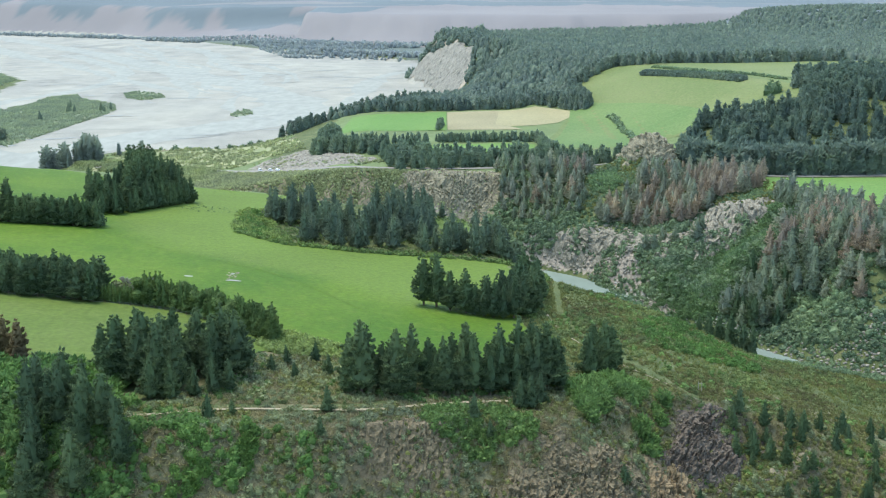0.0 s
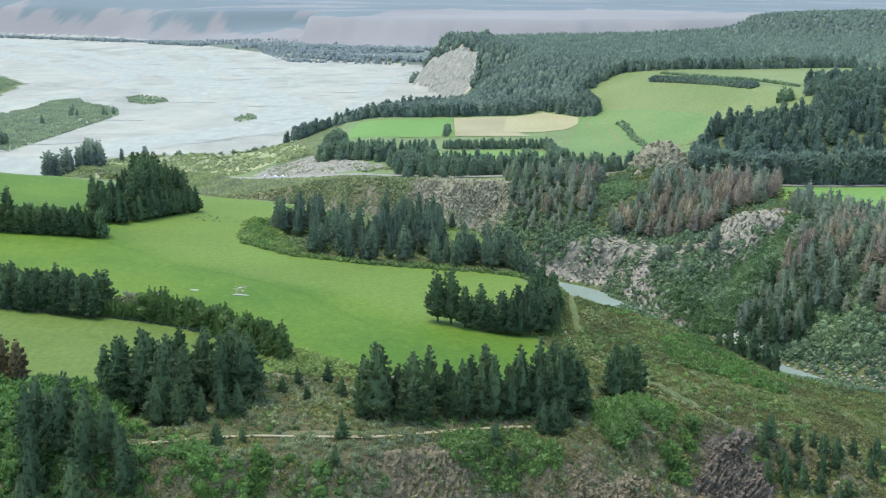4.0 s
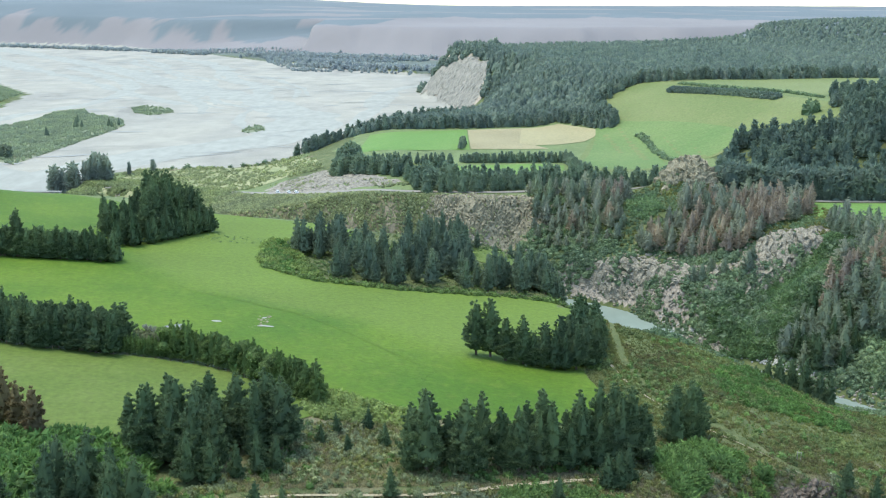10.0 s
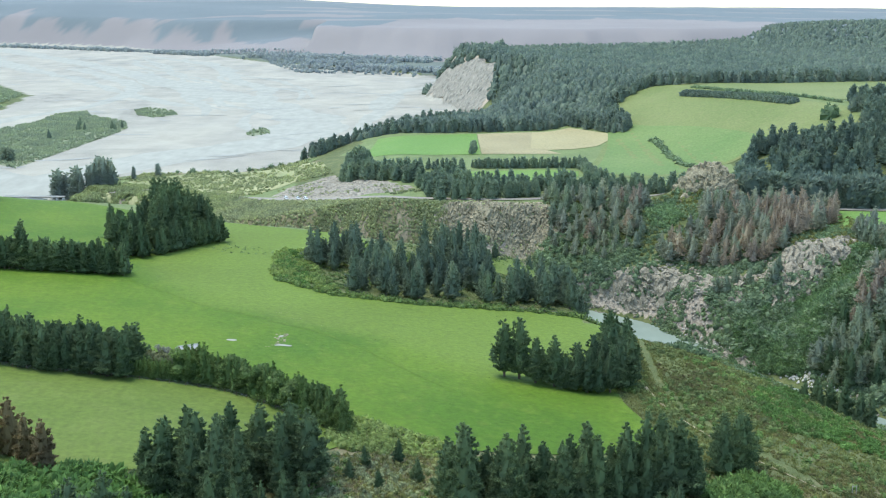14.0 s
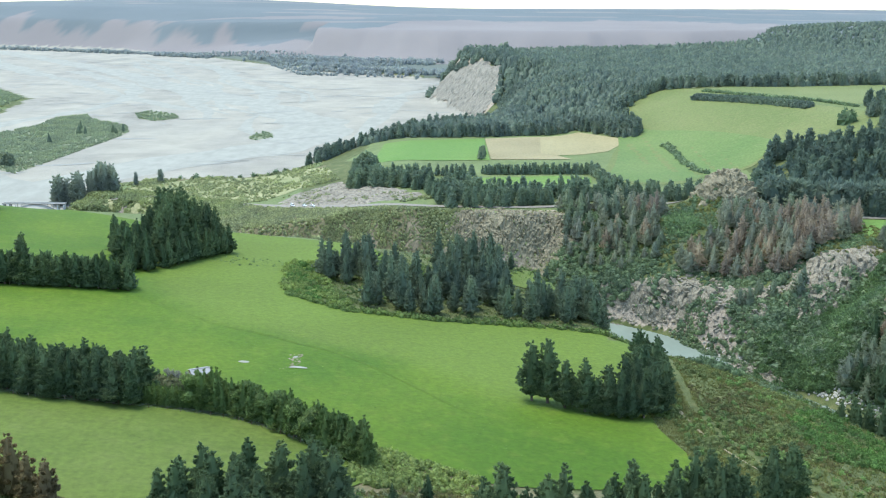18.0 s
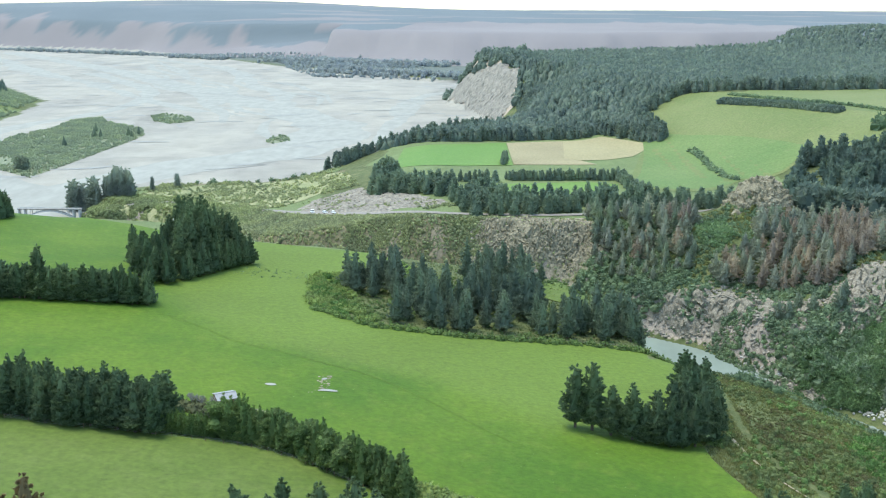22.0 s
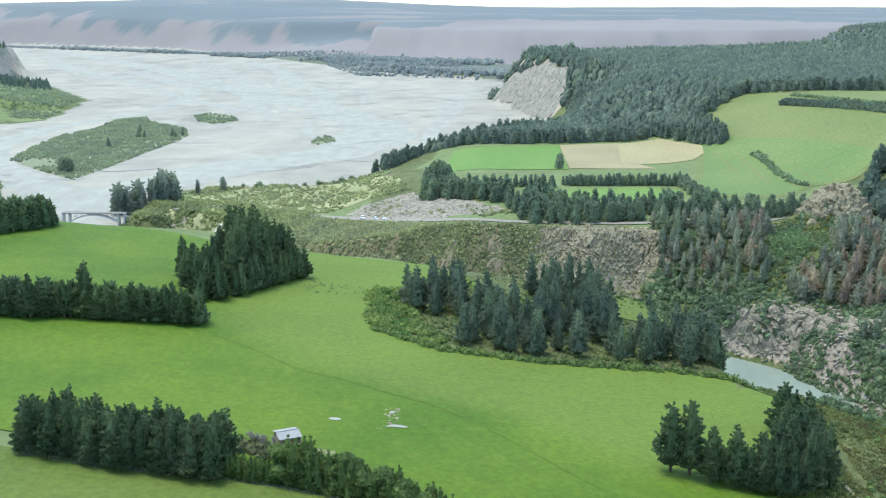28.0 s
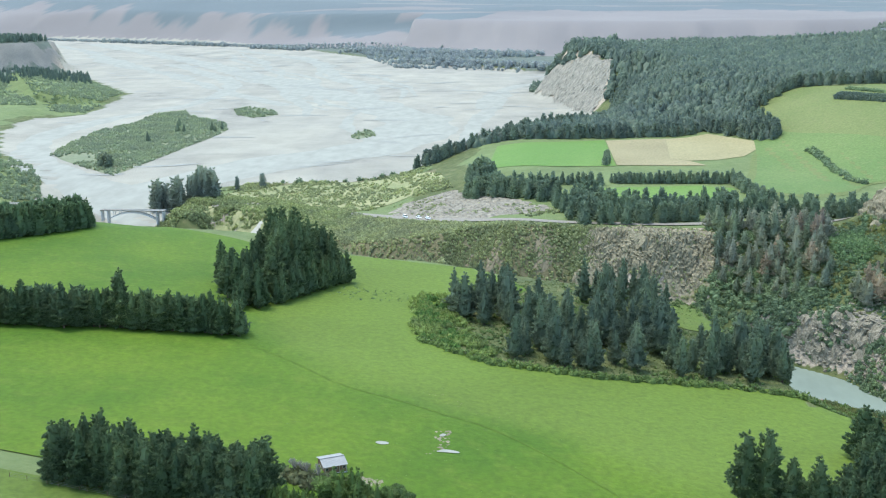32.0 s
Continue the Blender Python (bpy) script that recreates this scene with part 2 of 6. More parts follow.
def land_material():
    """Scrub, dry grass, rock, gravel, forest floor, the pale far scarp and hazed far woods, by the cover of the land.
    """
    m, n, l, b = material("land", 0.95)
    one, two = n.new("ShaderNodeVertexColor"), n.new("ShaderNodeVertexColor")
    one.layer_name, two.layer_name = "cover", "cover_more"
    far = n.new("ShaderNodeVertexColor")
    far.layer_name = "cover_far"
    s1, s2 = n.new("ShaderNodeSeparateColor"), n.new("ShaderNodeSeparateColor")
    l.new(one.outputs["Color"], s1.inputs["Color"])
    l.new(two.outputs["Color"], s2.inputs["Color"])
    broad, mid, fine = noise_node(n, l, 1 / 40, 5, 0.6), noise_node(n, l, 1 / 7, 6, 0.65), noise_node(n, l, 0.9, 8, 0.75)

    def sharp(mask):
        v = math_node(n, l, "ADD", mask, math_node(n, l, "MULTIPLY", math_node(n, l, "SUBTRACT", mid, 0.5), 0.7))
        return math_node(n, l, "MULTIPLY", math_node(n, l, "SUBTRACT", v, 0.38, True), 4.5, True)

    scrub = ramp(n, l, mid, [(0.28, (0.05, 0.066, 0.024)), (0.5, (0.09, 0.11, 0.04)), (0.72, (0.15, 0.15, 0.065))])
    dry = ramp(n, l, fine, [(0.28, (0.1, 0.095, 0.05)), (0.55, (0.165, 0.148, 0.082)), (0.8, (0.25, 0.215, 0.13))])
    crack = n.new("ShaderNodeTexVoronoi")
    crack.feature = "DISTANCE_TO_EDGE"
    crack.inputs["Scale"].default_value = 0.3
    l.new(n.new("ShaderNodeNewGeometry").outputs["Position"], crack.inputs["Vector"])
    rock = ramp(n, l, fine, [(0.25, (0.19, 0.15, 0.11)), (0.5, (0.36, 0.3, 0.235)), (0.8, (0.5, 0.44, 0.36))])
    rock = mix(n, l, 0.6, rock, ramp(n, l, crack.outputs["Distance"], [(0.0, (0.4, 0.4, 0.4)), (0.12, (1, 1, 1))]), "MULTIPLY")
    bars = noise_node(n, l, 1 / 150, 6, 0.62, stretch=(1.7, 0.75, 1))
    gravel = ramp(n, l, bars, [(0.3, (0.2, 0.19, 0.162)), (0.4, (0.275, 0.262, 0.224)), (0.52, (0.302, 0.286, 0.24)), (0.66, (0.33, 0.311, 0.258))])
    damp = noise_node(n, l, 1 / 38, 5, 0.6, stretch=(0.45, 1.5, 1))
    wet = math_node(n, l, "MULTIPLY", math_node(n, l, "SUBTRACT", damp, 0.58, True), 7.0, True)
    gravel = mix(n, l, math_node(n, l, "MULTIPLY", wet, 0.4), gravel, (0.17, 0.165, 0.14))
    gravel = mix(n, l, 0.5, gravel, ramp(n, l, fine, [(0.3, (0.75, 0.75, 0.75)), (0.7, (1.15, 1.15, 1.15))]), "MULTIPLY")
    grass = ramp(n, l, mid, [(0.3, (0.11, 0.15, 0.055)), (0.7, (0.155, 0.19, 0.08))])
    # Floor raised towards the canopy tone, so gaps read hazed, not dark.
    floor = ramp(n, l, mid, [(0.3, (0.1, 0.13, 0.1)), (0.7, (0.135, 0.165, 0.125))])
    wide = noise_node(n, l, 1 / 420, 3, 0.5)
    scarp = ramp(n, l, wide, [(0.3, (0.188, 0.172, 0.17)), (0.7, (0.212, 0.194, 0.19))])
    c = mix(n, l, sharp(s2.outputs["Red"]), scrub, dry)
    c = mix(n, l, sharp(s2.outputs["Green"]), c, floor)
    c = mix(n, l, sharp(s1.outputs["Green"]), c, grass)
    c = mix(n, l, sharp(s1.outputs["Blue"]), c, rock)
    c = mix(n, l, sharp(s2.outputs["Blue"]), c, scarp)
    # Far woods as blue-grey ground colour, with the distance haze painted in.
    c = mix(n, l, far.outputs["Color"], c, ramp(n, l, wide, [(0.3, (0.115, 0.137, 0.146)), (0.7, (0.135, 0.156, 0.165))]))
    c = mix(n, l, sharp(s1.outputs["Red"]), c, gravel)
    patchy = math_node(n, l, "SUBTRACT", 0.5, math_node(n, l, "MULTIPLY", s2.outputs["Blue"], 0.5), True)
    c = mix(n, l, patchy, c, ramp(n, l, broad, [(0.3, (0.72, 0.72, 0.72)), (0.7, (1.2, 1.2, 1.2))]), "MULTIPLY")
    l.new(c, b.inputs["Base Color"])
    bump(n, l, b, fine, 0.6, 0.7)
    return m


def water_material(name, colour, rough):
    m, n, l, b = material(name, rough)
    f = noise_node(n, l, 1 / 14, 5, 0.6, stretch=(1, 0.5, 1))
    l.new(ramp(n, l, f, [(0.35, tuple(v * 0.9 for v in colour)), (0.65, tuple(v * 1.08 for v in colour))]), b.inputs["Base Color"])
    b.inputs["Specular IOR Level"].default_value = 0.05
    bump(n, l, b, noise_node(n, l, 0.6, 4, 0.6), 0.12, 0.2)
    return m


LAND = land_material()
PADDOCK = pasture("paddock_grass", (0.056, 0.117, 0.007), (0.094, 0.154, 0.011), (0.116, 0.165, 0.02), 60.0, (0.112, 0.168, 0.024))
PALE_PADDOCK = pasture("pale_paddock_grass", (0.084, 0.128, 0.02), (0.107, 0.147, 0.029), (0.126, 0.156, 0.043))
HILL_PADDOCK = pasture("hill_paddock_grass", (0.128, 0.164, 0.055), (0.162, 0.188, 0.07), (0.188, 0.19, 0.084), 70)
LOWER_HILL = pasture("greener_hill_grass", (0.112, 0.176, 0.056), (0.14, 0.196, 0.066), (0.165, 0.2, 0.08), 70)
FAR_PADDOCK = pasture("bright_paddock_grass", (0.11, 0.205, 0.045), (0.135, 0.225, 0.055), (0.16, 0.23, 0.07), 90)
STUBBLE = pasture("ripe_stubble", (0.26, 0.225, 0.13), (0.3, 0.26, 0.15), (0.25, 0.235, 0.125), 60)
# Needle colours below are lifted to paint in distance haze, PINE_FAR bluest.
PINE = foliage("pine_needles", (0.082, 0.126, 0.072), (0.126, 0.172, 0.097))
PINE_FAR = foliage("hazed_pine_needles", (0.155, 0.2, 0.166), (0.188, 0.232, 0.188), even=True)
PINE_DEAD = foliage("browned_pine_needles", (0.32, 0.262, 0.215), (0.4, 0.33, 0.27))
PINE_THIN = foliage("thin_grey_pine_needles", (0.26, 0.278, 0.22), (0.325, 0.33, 0.268))
# Grove grass and low front scrub, a darker green than HEATH.
DARK_GRASS = foliage("dark_grass", (0.085, 0.115, 0.05), (0.125, 0.155, 0.07))
HEDGE = foliage("hedge_leaves", (0.105, 0.162, 0.06), (0.155, 0.212, 0.085))
BUSH = foliage("bush_leaves", (0.1, 0.168, 0.056), (0.15, 0.222, 0.082))
GORSE = foliage("gorse_and_broom", (0.215, 0.245, 0.13), (0.305, 0.32, 0.19))
HEATH = foliage("tussock_and_heath", (0.145, 0.158, 0.06), (0.21, 0.212, 0.09))
BROWN_CYPRESS = foliage("rusty_cypress_foliage", (0.165, 0.13, 0.075), (0.215, 0.165, 0.1))
BARK = plain("bark", (0.12, 0.09, 0.07), 0.9, 3)
BUSH_BRIGHT = foliage("bright_native_leaves", (0.105, 0.185, 0.06), (0.16, 0.245, 0.09))
SLOPE_GREEN = foliage("olive_scrub_leaves", (0.14, 0.172, 0.072), (0.195, 0.228, 0.105))
BRACKEN = foliage("brown_bracken", (0.125, 0.12, 0.056), (0.19, 0.172, 0.085))
BUSH_GULLY = foliage("cool_green_bush_leaves", (0.105, 0.172, 0.082), (0.15, 0.22, 0.112))
GREY_SCRUB = foliage("grey_green_broom", (0.16, 0.19, 0.105), (0.22, 0.245, 0.15))
BUSH_DULL = foliage("dull_bush_leaves", (0.125, 0.182, 0.105), (0.178, 0.232, 0.145))
DRY = foliage("dry_grass_blades", (0.235, 0.21, 0.125), (0.335, 0.295, 0.185))
ISLE = pasture("island_grass", (0.16, 0.19, 0.115), (0.205, 0.225, 0.14), (0.25, 0.245, 0.18), 60)
WATER = water_material("turquoise_river_water", (0.19, 0.228, 0.192), 0.45)
PALE_WATER = water_material("milky_braid_water", (0.292, 0.292, 0.257), 0.85)
# Far trees paled towards blue-grey: haze put into the leaf colour.
DISTANT = foliage("distant_hazed_foliage", (0.295, 0.325, 0.33), (0.32, 0.348, 0.352), even=True)


def rock_material(name, dark, mid, light):
    """Jointed rock: blocks of uneven tone, dark cracks, lichen stains."""
    m, n, l, b = material(name, 0.9)
    fine, stain = noise_node(n, l, 1.1, 8, 0.72), noise_node(n, l, 0.12, 5, 0.6)
    cell = n.new("ShaderNodeTexVoronoi")
    cell.feature = "DISTANCE_TO_EDGE"
    cell.inputs["Scale"].default_value = 0.42
    l.new(n.new("ShaderNodeNewGeometry").outputs["Position"], cell.inputs["Vector"])
    c = ramp(n, l, fine, [(0.25, dark), (0.5, mid), (0.78, light)])
    c = mix(n, l, 0.55, c, ramp(n, l, cell.outputs["Distance"], [(0.0, (0.35, 0.34, 0.33)), (0.1, (1, 1, 1))]), "MULTIPLY")
    c = mix(n, l, 0.6, c, ramp(n, l, stain, [(0.35, (0.7, 0.72, 0.68)), (0.65, (1.15, 1.12, 1.08))]), "MULTIPLY")
    l.new(c, b.inputs["Base Color"])
    bump(n, l, b, fine, 0.7, 0.5)
    return m


PALE_ROCK = rock_material("pale_greywacke", (0.12, 0.105, 0.078), (0.258, 0.23, 0.178), (0.39, 0.354, 0.282))
BROWN_ROCK = rock_material("brown_rock", (0.13, 0.112, 0.074), (0.25, 0.222, 0.152), (0.36, 0.325, 0.235))
DARK_ROCK = rock_material("dark_reddish_crag", (0.068, 0.054, 0.042), (0.132, 0.105, 0.084), (0.225, 0.185, 0.15))
OCHRE_ROCK = rock_material("ochre_cliff", (0.12, 0.085, 0.05), (0.215, 0.16, 0.095), (0.3, 0.24, 0.155))
DRY_ROCK = rock_material("dry_brown_ribs", (0.085, 0.066, 0.042), (0.165, 0.132, 0.082), (0.255, 0.212, 0.14))
PALE_STONE = plain("pale_stones", (0.21, 0.185, 0.125), 0.8, 0.3, 0.4)
SHINGLE = plain("bare_grey_shingle", (0.235, 0.212, 0.17), 0.95, 0.25, 0.35)
PALE_SHINGLE = plain("bleached_shingle", (0.42, 0.4, 0.35), 0.95, 0.3, 0.2)
CLAY = plain("bare_pale_clay", (0.21, 0.175, 0.115), 0.95, 0.7, 0.25)
MUD = plain("trodden_mud", (0.083, 0.132, 0.018), 0.9, 0.4, 0.4)
ROAD = plain("pale_worn_road", (0.22, 0.2, 0.17), 0.9, 0.8, 0.2)
EARTH = plain("bare_earth_path", (0.29, 0.245, 0.16), 0.95, 1.5, 0.25)
CONCRETE = plain("weathered_concrete", (0.5, 0.49, 0.46), 0.85, 0.6, 0.18)
IRON = plain("galvanised_roof_iron", (0.26, 0.262, 0.262), 0.6, 0.8, 0.12, 0.0)
BOARDS = plain("weathered_brown_boards", (0.2, 0.125, 0.08), 0.85, 2.5, 0.3)
PALE_WOOD = plain("bleached_timber", (0.36, 0.33, 0.27), 0.85, 2.0, 0.2)
DARK_GLASS = plain("dark_window_glass", (0.03, 0.035, 0.04), 0.12, 1.0, 0.1)
WHITE_PAINT = plain("white_car_paint", (0.78, 0.78, 0.76), 0.3, 1.0, 0.05)
RUBBER = plain("black_rubber", (0.03, 0.03, 0.03), 0.8, 3.0, 0.2)
GREY_BARK = plain("grey_bark", (0.3, 0.28, 0.25), 0.9, 3)
PALE_SCRUB = foliage("pale_broom_and_grass", (0.24, 0.27, 0.14), (0.33, 0.35, 0.2))
ROUGH = pasture("rough_dry_pasture", (0.2, 0.22, 0.1), (0.29, 0.29, 0.15), (0.36, 0.33, 0.2), 40)

# Gorge needles paled: the haze over the gorge is in their colour.
GORGE_PINE = foliage("hazed_green_gorge_needles", (0.205, 0.245, 0.18), (0.262, 0.295, 0.222))
ISLE_TREES = foliage("dull_island_willow_leaves", (0.17, 0.21, 0.15), (0.21, 0.25, 0.18), even=True)
ISLE_SCRUB = foliage("grey_green_willow_scrub", (0.25, 0.302, 0.195), (0.31, 0.355, 0.24), even=True)
WILLOW = foliage("blue_grey_willow_leaves", (0.3, 0.345, 0.29), (0.35, 0.39, 0.33), even=True)
CREAM = pasture("pale_ripe_crop", (0.29, 0.255, 0.14), (0.325, 0.285, 0.16), (0.27, 0.25, 0.13), 80)
SHORE_SCRUB = foliage("pale_river_broom", (0.23, 0.27, 0.13), (0.31, 0.335, 0.18))
YELLOW_SCRUB = foliage("yellow_flowering_broom", (0.15, 0.21, 0.07), (0.235, 0.285, 0.105))
HEDGE_BRIGHT = foliage("bright_hedge_leaves", (0.13, 0.185, 0.065), (0.2, 0.245, 0.1))
CHALK = rock_material("pale_eroded_gravel_cliff", (0.22, 0.203, 0.172), (0.275, 0.256, 0.22), (0.325, 0.305, 0.265))
# Grove, wood and terrace needles also carry painted haze, as lighter base colours.
GROVE_PINE = foliage("hazed_green_grove_needles", (0.135, 0.178, 0.13), (0.18, 0.222, 0.162))
WOOD_PINE = foliage("hazed_blue_green_needles", (0.136, 0.182, 0.144), (0.168, 0.212, 0.166), even=True)
TERRACE_PINE = foliage("hazed_green_belt_needles", (0.165, 0.218, 0.15), (0.21, 0.26, 0.184), even=True)
SILT = plain("wet_grey_silt", (0.235, 0.235, 0.21), 0.7, 0.3, 0.2)
TWIGS = foliage("bare_grey_twigs", (0.13, 0.145, 0.075), (0.19, 0.195, 0.115))
# ---- mesh helpers ----
def mesh_from(name, verts, faces, mats, index=None, smooth=False):
    me = bpy.data.meshes.new(name)
    me.from_pydata([tuple(v) for v in np.asarray(verts, float).tolist()], [], [list(f) for f in faces] if isinstance(faces, list) else faces.tolist())
    for m in mats if isinstance(mats, (list, tuple)) else [mats]:
        me.materials.append(m)
    if index is not None:
        me.polygons.foreach_set("material_index", np.asarray(index, np.int32))
    if smooth:
        me.polygons.foreach_set("use_smooth", np.ones(len(me.polygons), bool))
    me.update()
    return me


def child(name, me, parent, label=""):
    ob = new(name, me)
    ob.parent = parent
    return tagged(ob, label) if label else ob


def part(name, bm, mat, parent, label=""):
    me = bpy.data.meshes.new(name)
    bm.to_mesh(me)
    bm.free()
    me.materials.append(mat)
    return child(name, me, parent, label)


def gz(x, y):
    return float(ground_z(np.array([x]), np.array([y]))[0])


# ---- the ground: one sheet to the horizon ----
def spread(lo, hi, step, end_lo, end_hi, growth, cap):
    mid = list(np.arange(lo, hi + step / 2, step))
    up, down, s = [hi], [lo], step
    while up[-1] < end_hi:
        s = min(s * growth, cap)
        up.append(up[-1] + s)
    s = step
    while down[-1] > end_lo:
        s = min(s * growth, cap)
        down.append(down[-1] - s)
    return np.array(down[:0:-1] + mid + up[1:])


GX = spread(-190, 262, 2.8, -3400, 3400, 1.03, 24)
GY = spread(225, 770, 2.8, -700, 4960, 1.018, 22)
XX, YY = np.meshgrid(GX, GY)
ZZ = ground_z(XX, YY)
slope_y, slope_x = np.gradient(ZZ, GY, GX)
SLOPE = np.hypot(slope_x, slope_y)
nx, ny = len(GX), len(GY)
ids = np.arange(nx * ny).reshape(ny, nx)
quads = np.stack([ids[:-1, :-1], ids[:-1, 1:], ids[1:, 1:], ids[1:, :-1]], -1).reshape(-1, 4)

FOREST = [(-150, 1100), (-100, 1112), (6, 1118), (96, 1138), (118, 1090), (138, 1050), (136, 1150), (160, 1175), (186, 1192), (218, 1168), (320, 1166), (440, 1190), (900, 1200),
          (1500, 1500), (1700, 2600), (700, 2700), (480, 2140), (260, 2045), (60, 1965), (-10, 1908), (36, 1850), (62, 1745), (58, 1640), (48, 1560), (44, 1450), (22, 1340), (-6, 1282), (-44, 1232), (-88, 1180), (-126, 1130)]
db = signed(XX, YY, BRAIDS)


def wood_edge(x, y):
    """How far behind the foot of the far scarp its woods begin."""
    base = 275 + 135 * fbm(x, y * 0.1, 80, 61, 5)
    return base + np.maximum(0, 4000 - np.interp(x, SCARP_X, SCARP_Y) - 600) * sstep((x + 330) / 260)


dg = line_distance(XX, YY, RIVER)
scarp_d = YY - np.interp(XX, SCARP_X, SCARP_Y)
rough_a = fbm(XX, YY, 30, 41, 3)
gravel = np.clip(0.9 - db / 10, 0, 1) * (db < 14) + np.clip(0.35 - (dg - 11) / 9 + 0.5 * rough_a, 0, 1) * (dg < 40) * sstep((YY - 540) / 40)
mound = np.hypot((XX + 318) / 17, (YY - 915) / 15) < 1.65
gravel = np.where(mound, 0, gravel)
rock = sstep((SLOPE - 1.15) / 0.5) * (YY < 1000) + 0.9 * np.exp(-((XX - 143) ** 2 + (YY - 736) ** 2) / 18 ** 2)
cliff_white = (db > 0) & (db < 75) & (XX > -90) & (XX < 40) & (YY > 1560) & (YY < 1890)
rock = np.maximum(rock, 0.9 * cliff_white * (SLOPE > 0.3))
bluff_left = (np.hypot(XX + 1215, YY - 2400) < 220) & (SLOPE > 0.7) & (db > 0)
rock = np.maximum(rock, 0.8 * bluff_left)
inner_v = inside(XX, YY, INNER)
face = (XX > -76) & (XX < 52) & (YY > 690) & (YY < 738) & ~inner_v
rock = np.maximum(rock, face * np.clip(0.55 + 0.5 * rough_a, 0, 1))
rock = np.where(inner_v & (YY > 400), 0, rock)
front = inner_v & (SLOPE > 0.5) & (YY < 330)
rock = np.where(front | (~inner_v & (XX > -320) & (XX < -35) & (YY > 680) & (YY < 1000)), 0, rock)
shore_rock = ~inner_v & (XX > -320) & (XX < -200) & (YY > 760) & (YY < 915) & (db > 4) & (db < 17)
rock = np.maximum(rock, 0.75 * shore_rock)
dry = np.clip(front * 0.9 + 0.5 * rough_a * (inner_v & (XX > 40)), 0, 1)
cut = (XX > -150) & (XX < -35) & (YY > 790) & (YY < 890) & ~inner_v
dry = np.maximum(dry, cut * np.clip(0.55 + 0.5 * rough_a, 0, 1))
green = np.clip((YY > 740) * (YY < 1150) * ~inner_v * (db > 20) * (SLOPE < 0.25) * 0.7, 0, 1)
green = np.maximum(green, 0.85 * (inner_v & (YY > 330) & (XX < 30) & (SLOPE < 0.3)))
green = np.maximum(green, 0.8 * ((XX < -390) & (db > 15) & (YY > 900) & (YY < 2200)))
floor = np.where(inside(XX, YY, FOREST), 0.9, 0.0)
GROVE = [(-99, 548), (-97, 503), (-75, 484), (-39, 481), (9, 487), (29, 484), (46, 472), (58, 530), (44, 610), (-30, 640), (-85, 620)]
green = np.where((floor > 0.5) | inside(XX, YY, GROVE), 0, green)
pale = (scarp_d > -8) * 0.9
low_left = (XX > -360) & (XX < -140) & (YY > 790) & (YY < 1040) & ~inner_v
dry = np.maximum(dry, low_left * np.clip(0.42 + 0.5 * rough_a, 0, 1))
bank = ~inner_v & (XX > -240) & (XX < 45) & (YY > 690) & (YY < 835) & (db > 6)
dry = np.maximum(dry, bank * np.clip(0.62 + 0.5 * rough_a, 0, 1))
cover = np.stack([np.clip(gravel, 0, 1), green, np.clip(rock, 0, 1), np.ones_like(rock)], -1)
open_front = inner_v & (YY < 332) & (XX > -70)
dry = np.maximum(dry, open_front * np.clip(0.45 + 0.5 * rough_a, 0, 1))
# Mask of the hazed far-wood colour: scarp top, right hill and far flats.
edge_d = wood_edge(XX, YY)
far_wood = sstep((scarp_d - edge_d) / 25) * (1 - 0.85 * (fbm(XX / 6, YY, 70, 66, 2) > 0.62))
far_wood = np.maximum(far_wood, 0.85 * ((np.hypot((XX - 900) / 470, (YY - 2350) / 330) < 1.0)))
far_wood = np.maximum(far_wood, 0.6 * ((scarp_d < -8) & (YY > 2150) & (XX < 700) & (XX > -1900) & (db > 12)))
more = np.stack([dry, floor, pale, np.ones_like(rock)], -1)
ground_mesh = mesh_from("ground", np.stack([XX, YY, ZZ], -1).reshape(-1, 3), quads, LAND, smooth=True)
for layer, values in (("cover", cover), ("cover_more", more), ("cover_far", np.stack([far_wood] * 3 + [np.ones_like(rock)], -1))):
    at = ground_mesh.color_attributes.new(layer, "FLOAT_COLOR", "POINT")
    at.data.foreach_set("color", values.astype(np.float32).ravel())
ground = tagged(new("ground", ground_mesh), "rolling river terraces of scrub, dry grass, rock and gravel", "ground", kind="structure")


def drape(name, ring, mat, label, step, lift=0.3, category="field", rounds=0):
    """A piece of land of its own cover, laid on the ground inside a ring."""
    ring = [Vector((*p, 0)) for p in ring]
    for _ in range(rounds):
        ring = [v for a, b in zip(ring, ring[1:] + ring[:1]) for v in (a.lerp(b, 0.25), a.lerp(b, 0.75))]
    bm = bmesh.new()
    bm.faces.new([bm.verts.new(v) for v in ring])
    xs, ys = [v.x for v in ring], [v.y for v in ring]
    for lo, hi, normal in ((min(xs), max(xs), (1, 0, 0)), (min(ys), max(ys), (0, 1, 0))):
        for k in np.arange(lo + step, hi, step):
            geom = bm.verts[:] + bm.edges[:] + bm.faces[:]
            bmesh.ops.bisect_plane(bm, geom=geom, plane_co=Vector(normal) * k, plane_no=normal)
    bm.faces.ensure_lookup_table()
    co = np.array([v.co for v in bm.verts])
    z = ground_z(co[:, 0], co[:, 1]) + lift
    for v, h in zip(bm.verts, z):
        v.co.z = h
    bmesh.ops.recalc_face_normals(bm, faces=bm.faces)
    if sum(f.normal.z for f in bm.faces) < 0:
        bmesh.ops.reverse_faces(bm, faces=bm.faces)
    me = bpy.data.meshes.new(name)
    bm.to_mesh(me)
    bm.free()
    me.materials.append(mat)
    me.polygons.foreach_set("use_smooth", np.ones(len(me.polygons), bool))
    return tagged(new(name, me), label, category, kind="structure")


